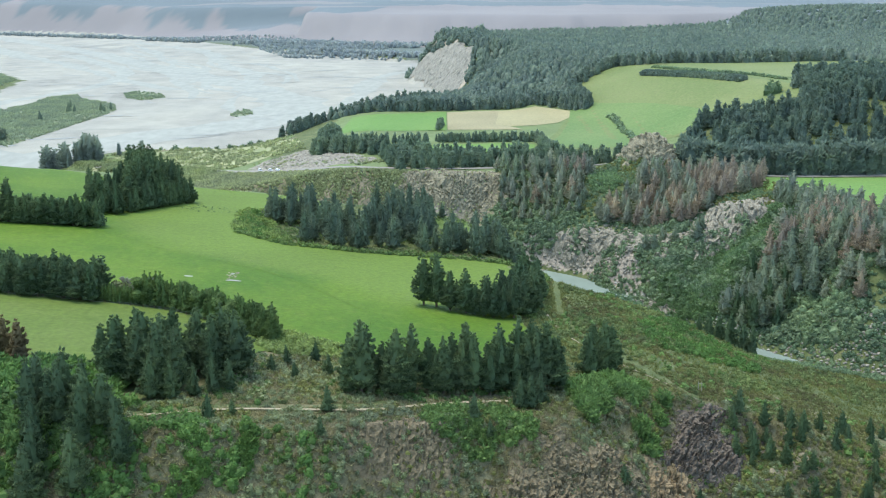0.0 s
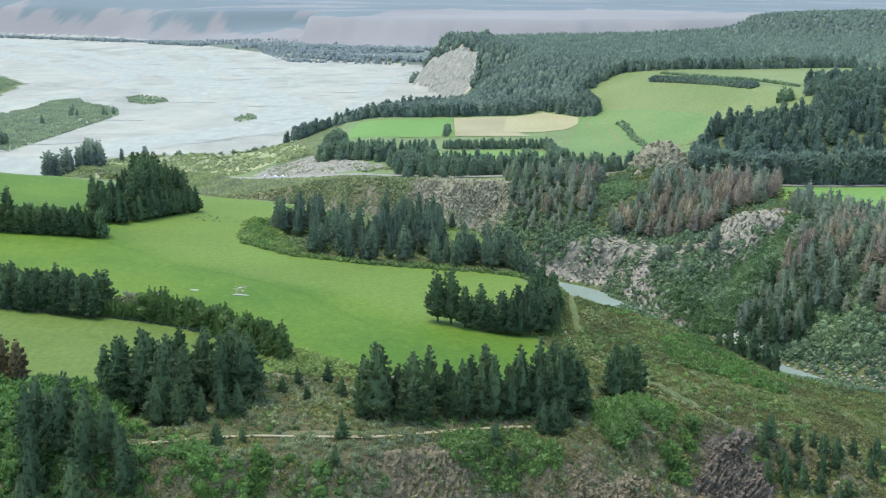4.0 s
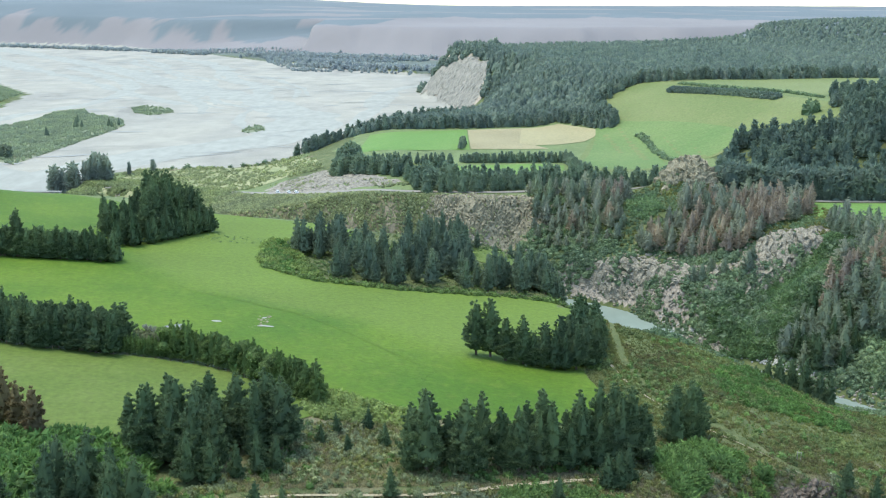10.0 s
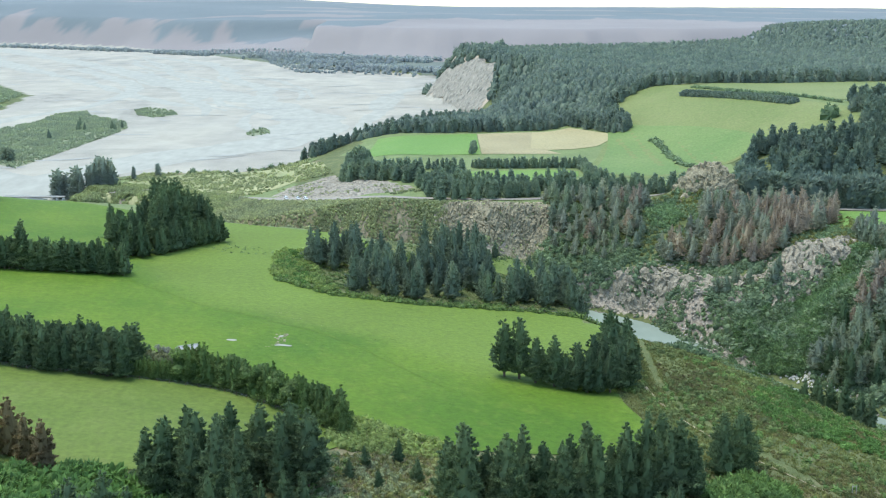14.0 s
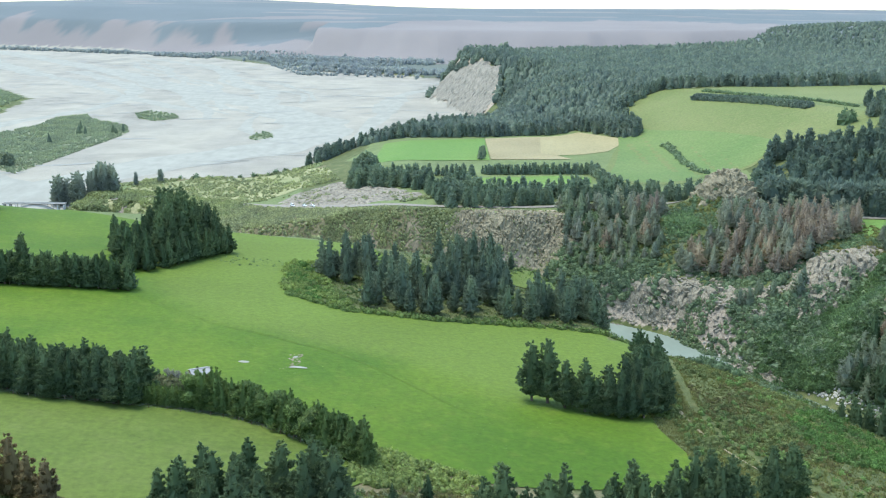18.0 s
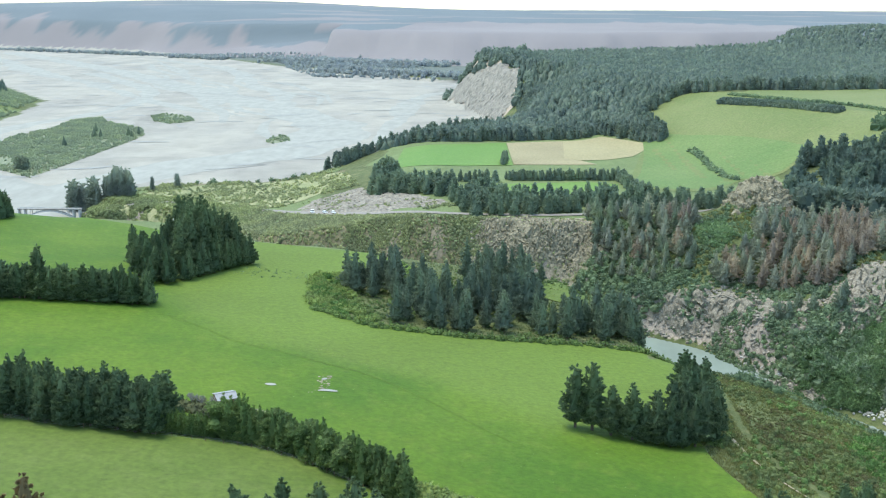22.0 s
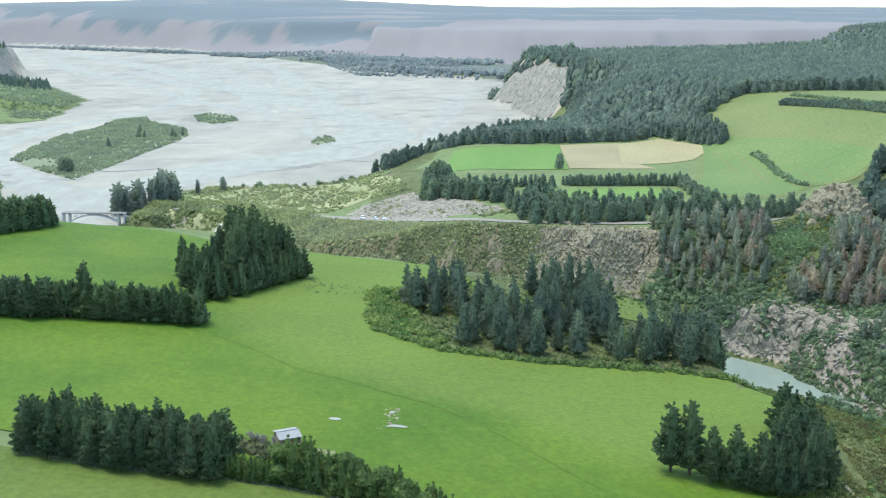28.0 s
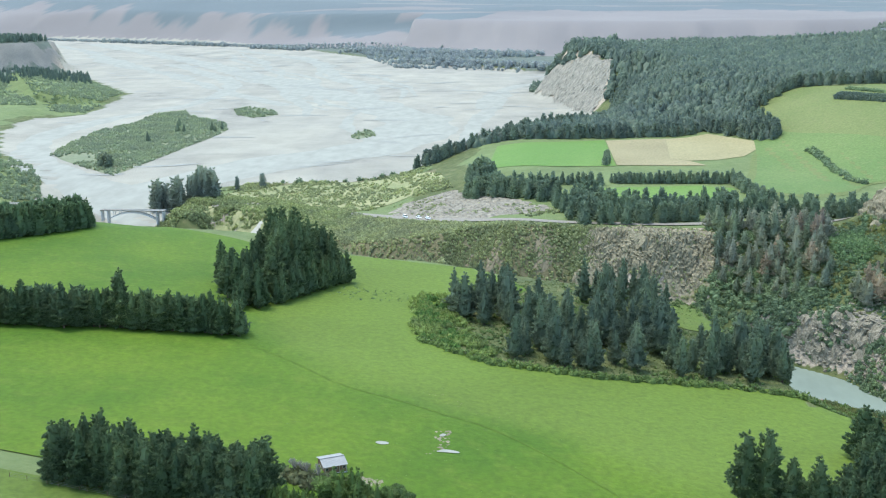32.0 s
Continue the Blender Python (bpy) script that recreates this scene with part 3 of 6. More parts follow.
CLOSE_GRAZED = [(-128, 454), (-92, 438), (-81, 428), (-53, 413), (-34, 397), (-18, 384), (40, 372), (60, 480), (-39, 500), (-90, 500), (-60, 640), (-200, 640), (-170, 530), (-150, 478)]


def graze(field):
    """Marks the closer grazed part of a field on its mesh."""
    me = field.data
    co = np.zeros(3 * len(me.vertices))
    me.vertices.foreach_get("co", co)
    co = co.reshape(-1, 3)
    k = sstep(0.5 - signed(co[:, 0], co[:, 1], CLOSE_GRAZED) / 22 + 0.35 * fbm(co[:, 0], co[:, 1], 40, 83, 3))
    at = me.color_attributes.new("grazed", "FLOAT_COLOR", "POINT")
    at.data.foreach_set("color", np.stack([k, k, k, k * 0 + 1], 1).astype(np.float32).ravel())


MAIN = [(-145, 619), (-124, 625), (-81, 626), (-92, 590), (-105, 545), (-99, 502), (-75, 483), (-39, 481), (9, 487), (27, 484), (44, 470), (36, 420), (27, 378), (32, 352), (38, 330), (10, 318),
        (-23, 313), (-38, 322), (-55, 336), (-92, 345), (-119, 355), (-150, 360), (-205, 368), (-320, 385), (-320, 470), (-232, 462), (-199, 473), (-156, 478), (-150, 520), (-140, 587)]
graze(drape("paddock", MAIN, PADDOCK, "wide bright green sheep paddock of short grazed grass", 6, 0.25, rounds=2))
graze(drape("paddock", [(-196, 478), (-150, 474), (-75, 560), (-62, 600), (-75, 634), (-150, 634), (-180, 610), (-190, 560), (-172, 520)], PADDOCK, "green paddock corner beside the tall pine clump", 6, 0.16))
drape("paddock", [(-320, 378), (-170, 353), (-135, 349), (-118, 348.5), (-104, 347), (-91, 345), (-78, 338), (-68, 330), (-58, 321), (-51, 311), (-60, 300), (-90, 282), (-128, 278), (-170, 285), (-320, 300)], PALE_PADDOCK,
      "pale green paddock below the shelter belt", 8, 0.25, rounds=2)
drape("paddock", [(-320, 480), (-236, 482), (-190, 490), (-172, 520), (-178, 560), (-176, 600), (-186, 630), (-206, 646), (-236, 655), (-272, 657), (-300, 640), (-310, 560), (-400, 520)], PADDOCK,
      "small bright green paddock behind the dark belt", 8, 0.25, rounds=2)
drape("paddock", [(-96, 962), (-92, 1085), (3, 1101), (3, 958), (-40, 955)], FAR_PADDOCK, "bright green paddock on the far terrace", 14, 0.35)
drape("stubble_field", [(4, 962), (4, 1100), (58, 1112), (49, 1000), (62, 984), (72, 962)], STUBBLE, "tan stubble field on the far terrace", 14, 0.35)
drape("stubble_field", [(48, 1000), (58.2, 1112), (96, 1120), (128, 1054), (124, 1034), (108, 1008), (84, 990), (62, 986)], CREAM, "pale straw-coloured ripe field on the far terrace", 14, 0.32)
drape("paddock", [(-20, 862), (76, 874), (70, 826), (16, 820), (-24, 838)], FAR_PADDOCK, "narrow green paddock between tree rows", 8, 0.35, rounds=1)
drape("paddock", [(76, 868), (92, 905), (118, 1030), (136, 1044), (134, 1146), (160, 1170), (186, 1187), (215, 1164), (254, 1093), (277, 991), (300, 944), (297, 886), (267, 849),
                  (223, 905), (193, 866), (166, 880), (145, 838), (105, 828)], HILL_PADDOCK, "broad yellow-green hill paddock", 14, 0.28, rounds=2)
drape("paddock", [(131, 1113), (156, 1049), (174, 1027), (199, 987), (219, 943), (227, 919)] + [(250, 866), (223, 908), (193, 872), (168, 884), (148, 850), (108, 836), (84, 868), (98, 905), (122, 1028)], LOWER_HILL, "greener lower half of the hill paddock", 14, 0.4, rounds=2)
drape("paddock", [(222, 1163), (318, 1162), (440, 1186), (700, 1190), (700, 1010), (355, 985), (313, 972), (292, 1006), (262, 1062)], HILL_PADDOCK, "level pale green paddock on the hilltop", 14, 0.28, rounds=1)
drape("paddock", [(150, 700), (156, 709), (216, 711), (255, 711), (330, 713), (330, 560), (262, 560), (240, 585), (226, 632), (196, 655), (168, 672)], FAR_PADDOCK, "green paddock at the gorge edge", 8, 0.35, rounds=1)
# ---- plants ----
def sprays(rng, at, out, length, width, count):
    """Tufts of pointed sprays: for each place, count slim triangles that fan out along its direction."""
    n = len(at) * count
    at, out = np.repeat(at, count, 0), np.repeat(out, count, 0)
    way = out + rng.normal(0, 0.55, (n, 3))
    way /= np.linalg.norm(way, axis=1)[:, None] + 1e-9
    side = np.cross(way, rng.normal(0, 1, (n, 3)))
    side /= np.linalg.norm(side, axis=1)[:, None] + 1e-9
    ln = length * rng.uniform(0.6, 1.3, (n, 1))
    wd = width * rng.uniform(0.7, 1.2, (n, 1))
    v = np.stack([at - side * wd * 0.5, at + side * wd * 0.5, at + way * ln + side * wd * 0.12], 1).reshape(-1, 3)
    return v, np.arange(3 * n).reshape(-1, 3)


def tube(pts, radii, sides=6):
    """A tapering limb through points."""
    pts, verts, faces = np.asarray(pts, float), [], []
    for p, r in zip(pts, radii):
        a = np.linspace(0, 2 * np.pi, sides, endpoint=False)
        verts.append(np.stack([p[0] + r * np.cos(a), p[1] + r * np.sin(a), np.full(sides, p[2])], 1))
    for k in range(len(pts) - 1):
        for s in range(sides):
            a, b = k * sides + s, k * sides + (s + 1) % sides
            faces.append((a, b, b + sides, a + sides))
    return np.concatenate(verts), faces


def join(pieces):
    verts, faces, at = [], [], 0
    for v, f in pieces:
        verts.append(np.asarray(v))
        faces += [tuple(int(i) + at for i in face) for face in (f.tolist() if hasattr(f, "tolist") else f)]
        at += len(v)
    return np.concatenate(verts), faces


def shell(rng, profile, sides, wobble):
    """The shaded heart of a crown: rings of uneven radius."""
    rings = []
    for z, r in profile:
        a = np.linspace(0, 2 * np.pi, sides, endpoint=False) + rng.uniform(0, 1)
        rr = r * rng.uniform(1 - wobble, 1 + wobble, sides)
        rings.append(np.stack([rr * np.cos(a), rr * np.sin(a), z + rng.uniform(-0.2, 0.2, sides) * r * 0.3], 1))
    v = np.concatenate(rings)
    f = [(k * sides + s, k * sides + (s + 1) % sides, (k + 1) * sides + (s + 1) % sides, (k + 1) * sides + s) for k in range(len(rings) - 1) for s in range(sides)]
    return v, f


def conifer(name, label, seed, height, radius, mat, tufts, foot=0.1, shape=0.8, lean=0.0, gaps=0.0, group=""):
    """A pine: a tapered trunk with limbs, and a crown of needle clumps on uneven upswept boughs."""
    rng = np.random.default_rng(seed)
    thing = tagged(new(name), label, "tree", group)
    trunk = [tube([(0, 0, -0.8), (lean * 0.3, 0, height * 0.3), (lean, 0, height * 0.95)], [radius * 0.075 + 0.12, radius * 0.055 + 0.08, 0.04], 6)]
    heavy = rng.uniform(0, 6.283)

    def reach(h):
        return radius * np.clip((1 - h) ** shape * 1.02 + 0.02, 0, 1) * np.clip((h - foot * 0.3) / (foot + 0.02), 0.35, 1)

    tiers = max(8, int(height * 0.8))
    at, out, size = [], [], []
    for k in range(tiers):
        h0 = foot + (0.97 - foot) * (k / (tiers - 1)) ** 1.05
        arms = max(3, int(6 * (1 - h0) + 3.5))
        turn = rng.uniform(0, 6.28)
        for j in range(arms):
            if rng.uniform() < gaps:
                continue
            a = turn + 6.283 * j / arms + rng.normal(0, 0.3)
            h = np.clip(h0 + rng.normal(0, 0.02), 0.02, 0.985)
            r = reach(h) * rng.uniform(0.6, 1.12) * (1 + 0.16 * math.cos(a - heavy))
            if rng.uniform() < 0.12:
                r *= 1.25
            m = max(2, int(tufts * (0.35 + r / radius) / (tiers * 4.2)))
            s = rng.uniform(0.35, 1.0, m) ** 0.6
            zz = h * height - 0.1 * r * s + 0.3 * r * s * s
            aa = a + rng.normal(0, 0.17, m)
            ca, sa = np.cos(aa), np.sin(aa)
            at.append(np.stack([r * s * ca + lean * h, r * s * sa, zz + rng.normal(0, 0.16, m)], 1))
            out.append(np.stack([ca * 0.6, sa * 0.6, np.full(m, 0.7)], 1))
            size.append(np.full(m, 0.5 + 0.5 * min(1.0, r / (0.7 * radius))))
            if k % 2 == 0 and j % 2 == 0 and h < 0.8:
                end = np.array([r * 0.7 * np.cos(a), r * 0.7 * np.sin(a), h * height])
                base = np.array([lean * h, 0, h * height - 0.05 * r])
                trunk.append(tube([base, end], [0.09, 0.03], 3))
    at, out, size = np.concatenate(at), np.concatenate(out), np.concatenate(size)
    tips = np.stack([np.full(4, lean) + rng.normal(0, 0.12, 4), rng.normal(0, 0.12, 4), height * np.array([0.9, 0.93, 0.96, 0.985])], 1)
    at, out, size = np.concatenate([at, tips]), np.concatenate([out, [(0, 0, 1.6)] * 4]), np.concatenate([size, [0.5] * 4])
    big = radius * 0.135 + 0.26
    many = np.repeat(size, 10)[:, None] * big
    leaf = sprays(rng, at, out, many, many * 0.46, 10)
    prof = [(height * h, 0.62 * reach(h) * (1 - gaps)) for h in (foot * 0.8, foot + 0.08, 0.35, 0.55, 0.75, 0.93)]
    v, f = join([shell(rng, prof, 9, 0.25), leaf])
    child("trunk", mesh_from("trunk", *join(trunk), BARK), thing)
    child("crown", mesh_from("crown", v, f, mat), thing)
    return thing


def broadleaf(name, label, seed, height, radius, mat, lobes, leaves, stem=0.2, group=""):
    """A round-headed tree or tall bush: forked stem and lobes of leaves."""
    rng = np.random.default_rng(seed)
    thing = tagged(new(name), label, "tree", group)
    stems = [tube([(0, 0, -0.6), (0.1, 0, height * 0.4), (0.2, 0.1, height * 0.75)], [0.05 * radius + 0.1, 0.04 * radius + 0.06, 0.04], 6)]
    pieces = []
    for k in range(lobes):
        a, u = rng.uniform(0, 6.28), rng.uniform(0, 1)
        h = height * (stem + (0.9 - stem) * u)
        r = radius * rng.uniform(0.2, 0.65) * (1 - 0.55 * u)
        c = np.array([r * np.cos(a), r * np.sin(a), h])
        size = radius * rng.uniform(0.38, 0.6)
        d = rng.normal(0, 1, (leaves, 3))
        d /= np.linalg.norm(d, axis=1)[:, None]
        d[:, 2] = np.abs(d[:, 2]) * 1.1 - 0.3
        pieces.append(sprays(rng, c + d * size * rng.uniform(0.75, 1.05, (leaves, 1)), d, size * 0.3, size * 0.2, 3))
        v, f = shell(rng, [(-0.7 * size, 0.4 * size), (-0.2 * size, 0.86 * size), (0.35 * size, 0.76 * size), (0.8 * size, 0.2 * size)], 7, 0.15)
        pieces.append((v + c, f))
        stems.append(tube([(0.1, 0, height * 0.3), c * (1, 1, 0.95)], [0.08, 0.03], 3))
    child("trunk", mesh_from("trunk", *join(stems), BARK), thing)
    child("crown", mesh_from("crown", *join(pieces), mat), thing)
    return thing


PLACED = random.Random(4)


def stand(protos, places, low=0.85, high=1.15, group="", sink=0.0):
    """Copies of trees at places (x, y) on the ground, each turned and sized on its own."""
    for (x, y), z in zip(places, ground_z(np.array([p[0] for p in places]), np.array([p[1] for p in places]))):
        s = PLACED.uniform(low, high)
        w = s * PLACED.uniform(0.9, 1.12)
        m = Matrix.Translation((x, y, float(z) - sink)) @ Matrix.Rotation(PLACED.uniform(0, 6.28), 4, "Z") @ Matrix.Diagonal((w, w, s, 1))
        ob = copy_thing(PLACED.choice(protos), m)
        if group:
            tagged(ob, group=group)


def row(line, gap, jitter=0.6, width=0.0, ranks=1):
    out = []
    for r in range(ranks):
        off = (r - (ranks - 1) / 2) * width
        for (ax, ay), (bx, by) in zip(line, line[1:]):
            n = max(1, int(math.hypot(bx - ax, by - ay) / gap))
            ux, uy = (bx - ax) / math.hypot(bx - ax, by - ay), (by - ay) / math.hypot(bx - ax, by - ay)
            for k in range(n):
                t = (k + 0.5 + PLACED.uniform(-0.3, 0.3)) / n
                out.append((ax + t * (bx - ax) - uy * off + PLACED.uniform(-jitter, jitter), ay + t * (by - ay) + ux * off + PLACED.uniform(-jitter, jitter)))
    return out


def scatter(ring, count, apart, seed, keep=None):
    rng = random.Random(seed)
    xs, ys = [p[0] for p in ring], [p[1] for p in ring]
    out, cells, tries = [], {}, 0
    while len(out) < count and tries < count * 30:
        tries += 1
        x, y = rng.uniform(min(xs), max(xs)), rng.uniform(min(ys), max(ys))
        if not inside(np.array(x), np.array(y), ring) or (keep and not keep(x, y)):
            continue
        c = (int(x // apart), int(y // apart))
        if any(math.hypot(x - a, y - b) < apart for i in (-1, 0, 1) for j in (-1, 0, 1) for a, b in cells.get((c[0] + i, c[1] + j), ())):
            continue
        cells.setdefault(c, []).append((x, y))
        out.append((x, y))
    return out


def park(protos):
    for p in protos:
        for o in (*p.children_recursive, p):
            bpy.data.objects.remove(o)


# ---- growth that nobody could count ----
def tri_mesh(name, v, f, mat, smooth=False):
    """A mesh of triangles straight from arrays."""
    v, f = np.ascontiguousarray(v, np.float32), np.ascontiguousarray(f, np.int32)
    me = bpy.data.meshes.new(name)
    me.vertices.add(len(v))
    me.vertices.foreach_set("co", v.ravel())
    me.loops.add(3 * len(f))
    me.loops.foreach_set("vertex_index", f.ravel())
    me.polygons.add(len(f))
    me.polygons.foreach_set("loop_start", np.arange(0, 3 * len(f), 3, dtype=np.int32))
    me.polygons.foreach_set("use_smooth", np.full(len(f), smooth))
    me.materials.append(mat)
    me.update(calc_edges=True)
    me.validate()
    return me


def triangles(faces):
    out = []
    for f in faces:
        out += [(f[0], f[k], f[k + 1]) for k in range(1, len(f) - 1)]
    return np.array(out)


def leafy(seed, sprays_n, height, radius, pointed, sides=5):
    """One small plant of a few sprays about a heart: a bush, or a pine when pointed."""
    rng = np.random.default_rng(seed)
    if pointed:
        prof = [(0.06 * height, 0.62 * radius), (0.3 * height, 0.66 * radius), (0.65 * height, 0.36 * radius), (height, 0.02)]
    else:
        prof = [(-0.1 * height, 0.7 * radius), (0.35 * height, 0.8 * radius), (0.72 * height, 0.5 * radius), (0.92 * height, 0.06)]
    v, f = shell(rng, prof, sides, 0.22)
    h = rng.uniform(0.06, 0.95, sprays_n) ** (1.0 if pointed else 0.8)
    a = rng.uniform(0, 6.283, sprays_n)
    r = radius * ((1 - h) ** 0.8 * 0.78 + 0.03 if pointed else np.sqrt(np.clip(1 - h * h, 0.02, 1)) * 0.86) * rng.uniform(0.8, 1.15, sprays_n)
    at = np.stack([r * np.cos(a), r * np.sin(a), h * height], 1)
    out = np.stack([np.cos(a), np.sin(a), 0.4 + h], 1)
    size = radius * (0.42 if pointed else 0.5)
    sv, sf = sprays(rng, at, out, size, size * 0.75, 1)
    return np.concatenate([v, sv]), np.concatenate([triangles(f), sf + len(v)])


def heap(name, label, category, protos, places, low, high, mat, seed, sink=0.1, squash=0.25, kind="stuff", z=None, smooth=False):
    """Very many plants or stones in one mesh, each turned and sized on its own and set on the ground."""
    rng = np.random.default_rng(seed)
    places = np.asarray(places, float)
    zs = ground_z(places[:, 0], places[:, 1]) if z is None else z
    pick = rng.integers(0, len(protos), len(places))
    vs, fs, at = [], [], 0
    for k, (pv, pf) in enumerate(protos):
        sel = np.where(pick == k)[0]
        if not len(sel):
            continue
        a, s = rng.uniform(0, 6.283, len(sel)), rng.uniform(low, high, len(sel))
        w = s * rng.uniform(1 - squash, 1 + squash, len(sel))
        c, d = np.cos(a)[:, None], np.sin(a)[:, None]
        x = (pv[None, :, 0] * c - pv[None, :, 1] * d) * w[:, None] + places[sel, 0][:, None]
        y = (pv[None, :, 0] * d + pv[None, :, 1] * c) * w[:, None] + places[sel, 1][:, None]
        h = pv[None, :, 2] * s[:, None] + (zs[sel] - sink * s)[:, None]
        vs.append(np.stack([x, y, h], -1).reshape(-1, 3))
        fs.append((pf[None] + (np.arange(len(sel)) * len(pv))[:, None, None] + at).reshape(-1, 3))
        at += len(sel) * len(pv)
    return tagged(new(name, tri_mesh(name, np.concatenate(vs), np.concatenate(fs), mat, smooth)), label, category, kind=kind)


def spots(ring, count, seed, patch=0.0, bias=0.0, keep=None):
    """Random places in a ring; with patch, gathered into clumps of that size."""
    rng = np.random.default_rng(seed)
    lo, hi = np.min(ring, 0), np.max(ring, 0)
    out = np.zeros((0, 2))
    for _ in range(40):
        p = rng.uniform(lo, hi, (count * 2, 2))
        ok = inside(p[:, 0], p[:, 1], ring)
        if patch:
            ok &= fbm(p[:, 0], p[:, 1], patch, seed, 3) > rng.uniform(-0.25, 0.25, len(p)) + bias
        if keep is not None:
            ok &= keep(p[:, 0], p[:, 1])
        out = np.concatenate([out, p[ok]])
        if len(out) >= count:
            break
    return out[:count]


SHRUBS = [leafy(200 + k, 22, 1.0, 0.75, False) for k in range(6)]
BUSHES = [leafy(210 + k, 64, 1.0, 0.8, False) for k in range(6)]
TUSSOCKS = [leafy(220 + k, 12, 0.8, 0.7, False) for k in range(5)]
SMALL_PINES = [leafy(240 + k, 120, 13.5, 4.4, True) for k in range(5)]
ROUND_PINES = [leafy(250 + k, 150, 13.0, 5.0, False, 7) for k in range(4)]
TINY_PINES = [leafy(260 + k, 12, 15.0, 4.2, True) for k in range(5)]
SPECKS = [leafy(280 + k, 22, 11.0, 6.5, False, 7) for k in range(4)]
CANOPY = [leafy(290 + k, 5, 10.0, 5.2, k % 2 == 0, 6) for k in range(6)]


def blades(seed, count, height, width):
    """A tussock of upright grass blades."""
    rng = np.random.default_rng(seed)
    a = rng.uniform(0, 6.283, count)
    at = np.stack([0.25 * np.cos(a), 0.25 * np.sin(a), np.zeros(count)], 1)
    return sprays(rng, at, np.stack([0.8 * np.cos(a), 0.8 * np.sin(a), np.full(count, 0.75)], 1), height, width, 1)


GRASS = [blades(330 + k, 12, 0.85, 0.2) for k in range(6)]
# ---- pines of the belts and clumps ----
PINES = [conifer("pine_tree", "tall dark green pine with a dense ragged crown", 10 + k, 20 + k % 3, 5.1 + 0.5 * (k % 2), PINE, 860, 0.07 + 0.05 * (k % 2), 0.6 + 0.08 * (k % 4), lean=0.4 * (k % 3 - 1)) for k in range(6)]
OPEN_PINES = [conifer("pine_tree", "tall dark pine with a bare lower trunk and clouded crown", 90 + k, 21, 5.0, PINE, 760, 0.14, 0.45, lean=0.5 * (k - 1), gaps=0.12) for k in range(3)]
BELT_PINES = [conifer("pine_tree", "dark pine of a close-planted belt with a blunt crown", 110 + k, 20 + k % 2, 5.2 + 0.4 * (k % 2), PINE, 900, 0.04, 0.4 + 0.06 * (k % 3), lean=0.3 * (k % 3 - 1)) for k in range(4)]
YOUNG = [conifer("young_pine", "dark green young pine", 20 + k, 14 + k % 3, 3.8 + 0.4 * (k % 2), PINE, 480, 0.06, 0.7) for k in range(4)]
GROVE_TREES = [conifer("young_pine", "grey-green young pine of the terrace grove", 30 + k, 14 + k % 3, 3.1 + 0.5 * (k % 2), GROVE_PINE, 460, 0.06, 0.55 + 0.08 * (k % 3)) for k in range(5)]
BROWN = [conifer("browned_pine", "browned dying pine on the gorge wall", 40 + k, 12 + k, 3.8, PINE_DEAD, 340, 0.1, 0.65, gaps=0.15) for k in range(3)]
THIN = [conifer("grey_pine", "thin grey-green pine on the gorge wall", 50 + k, 12 + k, 3.9, PINE_THIN, 340, 0.08, 0.62, gaps=0.1) for k in range(3)]
GREENER = [conifer("grey_pine", "dull green pine on the gorge wall", 55 + k, 12 + k, 4.1, GORGE_PINE, 340, 0.06, 0.6, gaps=0.05) for k in range(2)]
HEDGE_PINES = [conifer("hedge_tree", "small pointed mid-green hedgerow conifer", 65 + k, 9.5, 2.7, HEDGE, 380, 0.03, 0.7) for k in range(3)]
HEDGES = [broadleaf("hedge_tree", "bushy mid-green hedgerow tree", 60 + k, 8, 3.2, HEDGE, 12, 90, 0.12) for k in range(4)]
POPLARS = [conifer("willow_tree", "grey-green upright willow beside the river", 70 + k, 15, 3.1 + 0.5 * (k % 2), WILLOW, 700, 0.02, 0.26) for k in range(4)]
RUSTY = [conifer("cypress_tree", "rusty brown conical cypress at the paddock corner", 80 + k, 14, 3.6, BROWN_CYPRESS, 600, 0.03, 0.6) for k in range(2)]

stand(PINES, row([(-27, 277), (-7, 281), (14, 288), (33, 300)], 3.7, 1.4, 5, 2), 0.6, 1.02, "front pine belt")
stand(YOUNG, [(21, 275), (27, 281), (24, 276)], 0.6, 0.85, "front pine belt")
stand(PINES, [(45, 312), (50, 316), (47, 320), (53, 321)], 0.7, 0.85, "pines at the slope top")
stand(PINES, scatter([(-96, 272), (-74, 260), (-57, 280), (-57, 294), (-80, 290)], 26, 4.2, 1), 0.66, 0.95, "pine clump by the hedge")
stand(YOUNG, [(-75, 257), (-70, 258), (-65, 262), (-61, 266), (-57, 268)], 0.6, 0.9, "pine clump by the hedge")
stand(OPEN_PINES, [(-7.4, 385), (-2.6, 384)], 0.92, 1.0, "pine clump at the paddock edge")
stand(PINES, [(2.4, 381), (8.3, 379), (5, 385), (11.6, 378), (15, 377), (18.5, 376), (22, 376), (26, 378)], 0.58, 0.82, "pine clump at the paddock edge")
stand(BELT_PINES * 2 + PINES, [(16, 384), (21, 383), (25, 386), (30, 384), (31, 392), (34, 399), (26, 394), (37, 406), (30, 402), (36, 413), (34, 420), (29, 411), (38, 420), (33, 427), (22, 391), (34, 388)], 0.7, 0.84, "pine clump at the paddock edge")
stand(PINES * 2 + BELT_PINES, row([(-330, 445), (-232, 462), (-199, 472), (-157, 478)], 2.9, 1.0), 0.5, 0.68, "dark belt across the paddocks")
stand(PINES, row([(-318, 448), (-232, 463), (-160, 480)], 13, 2.0), 0.7, 0.84, "dark belt across the paddocks")
stand(PINES, [(-197, 474)], 0.98, 1.05, "dark belt across the paddocks")
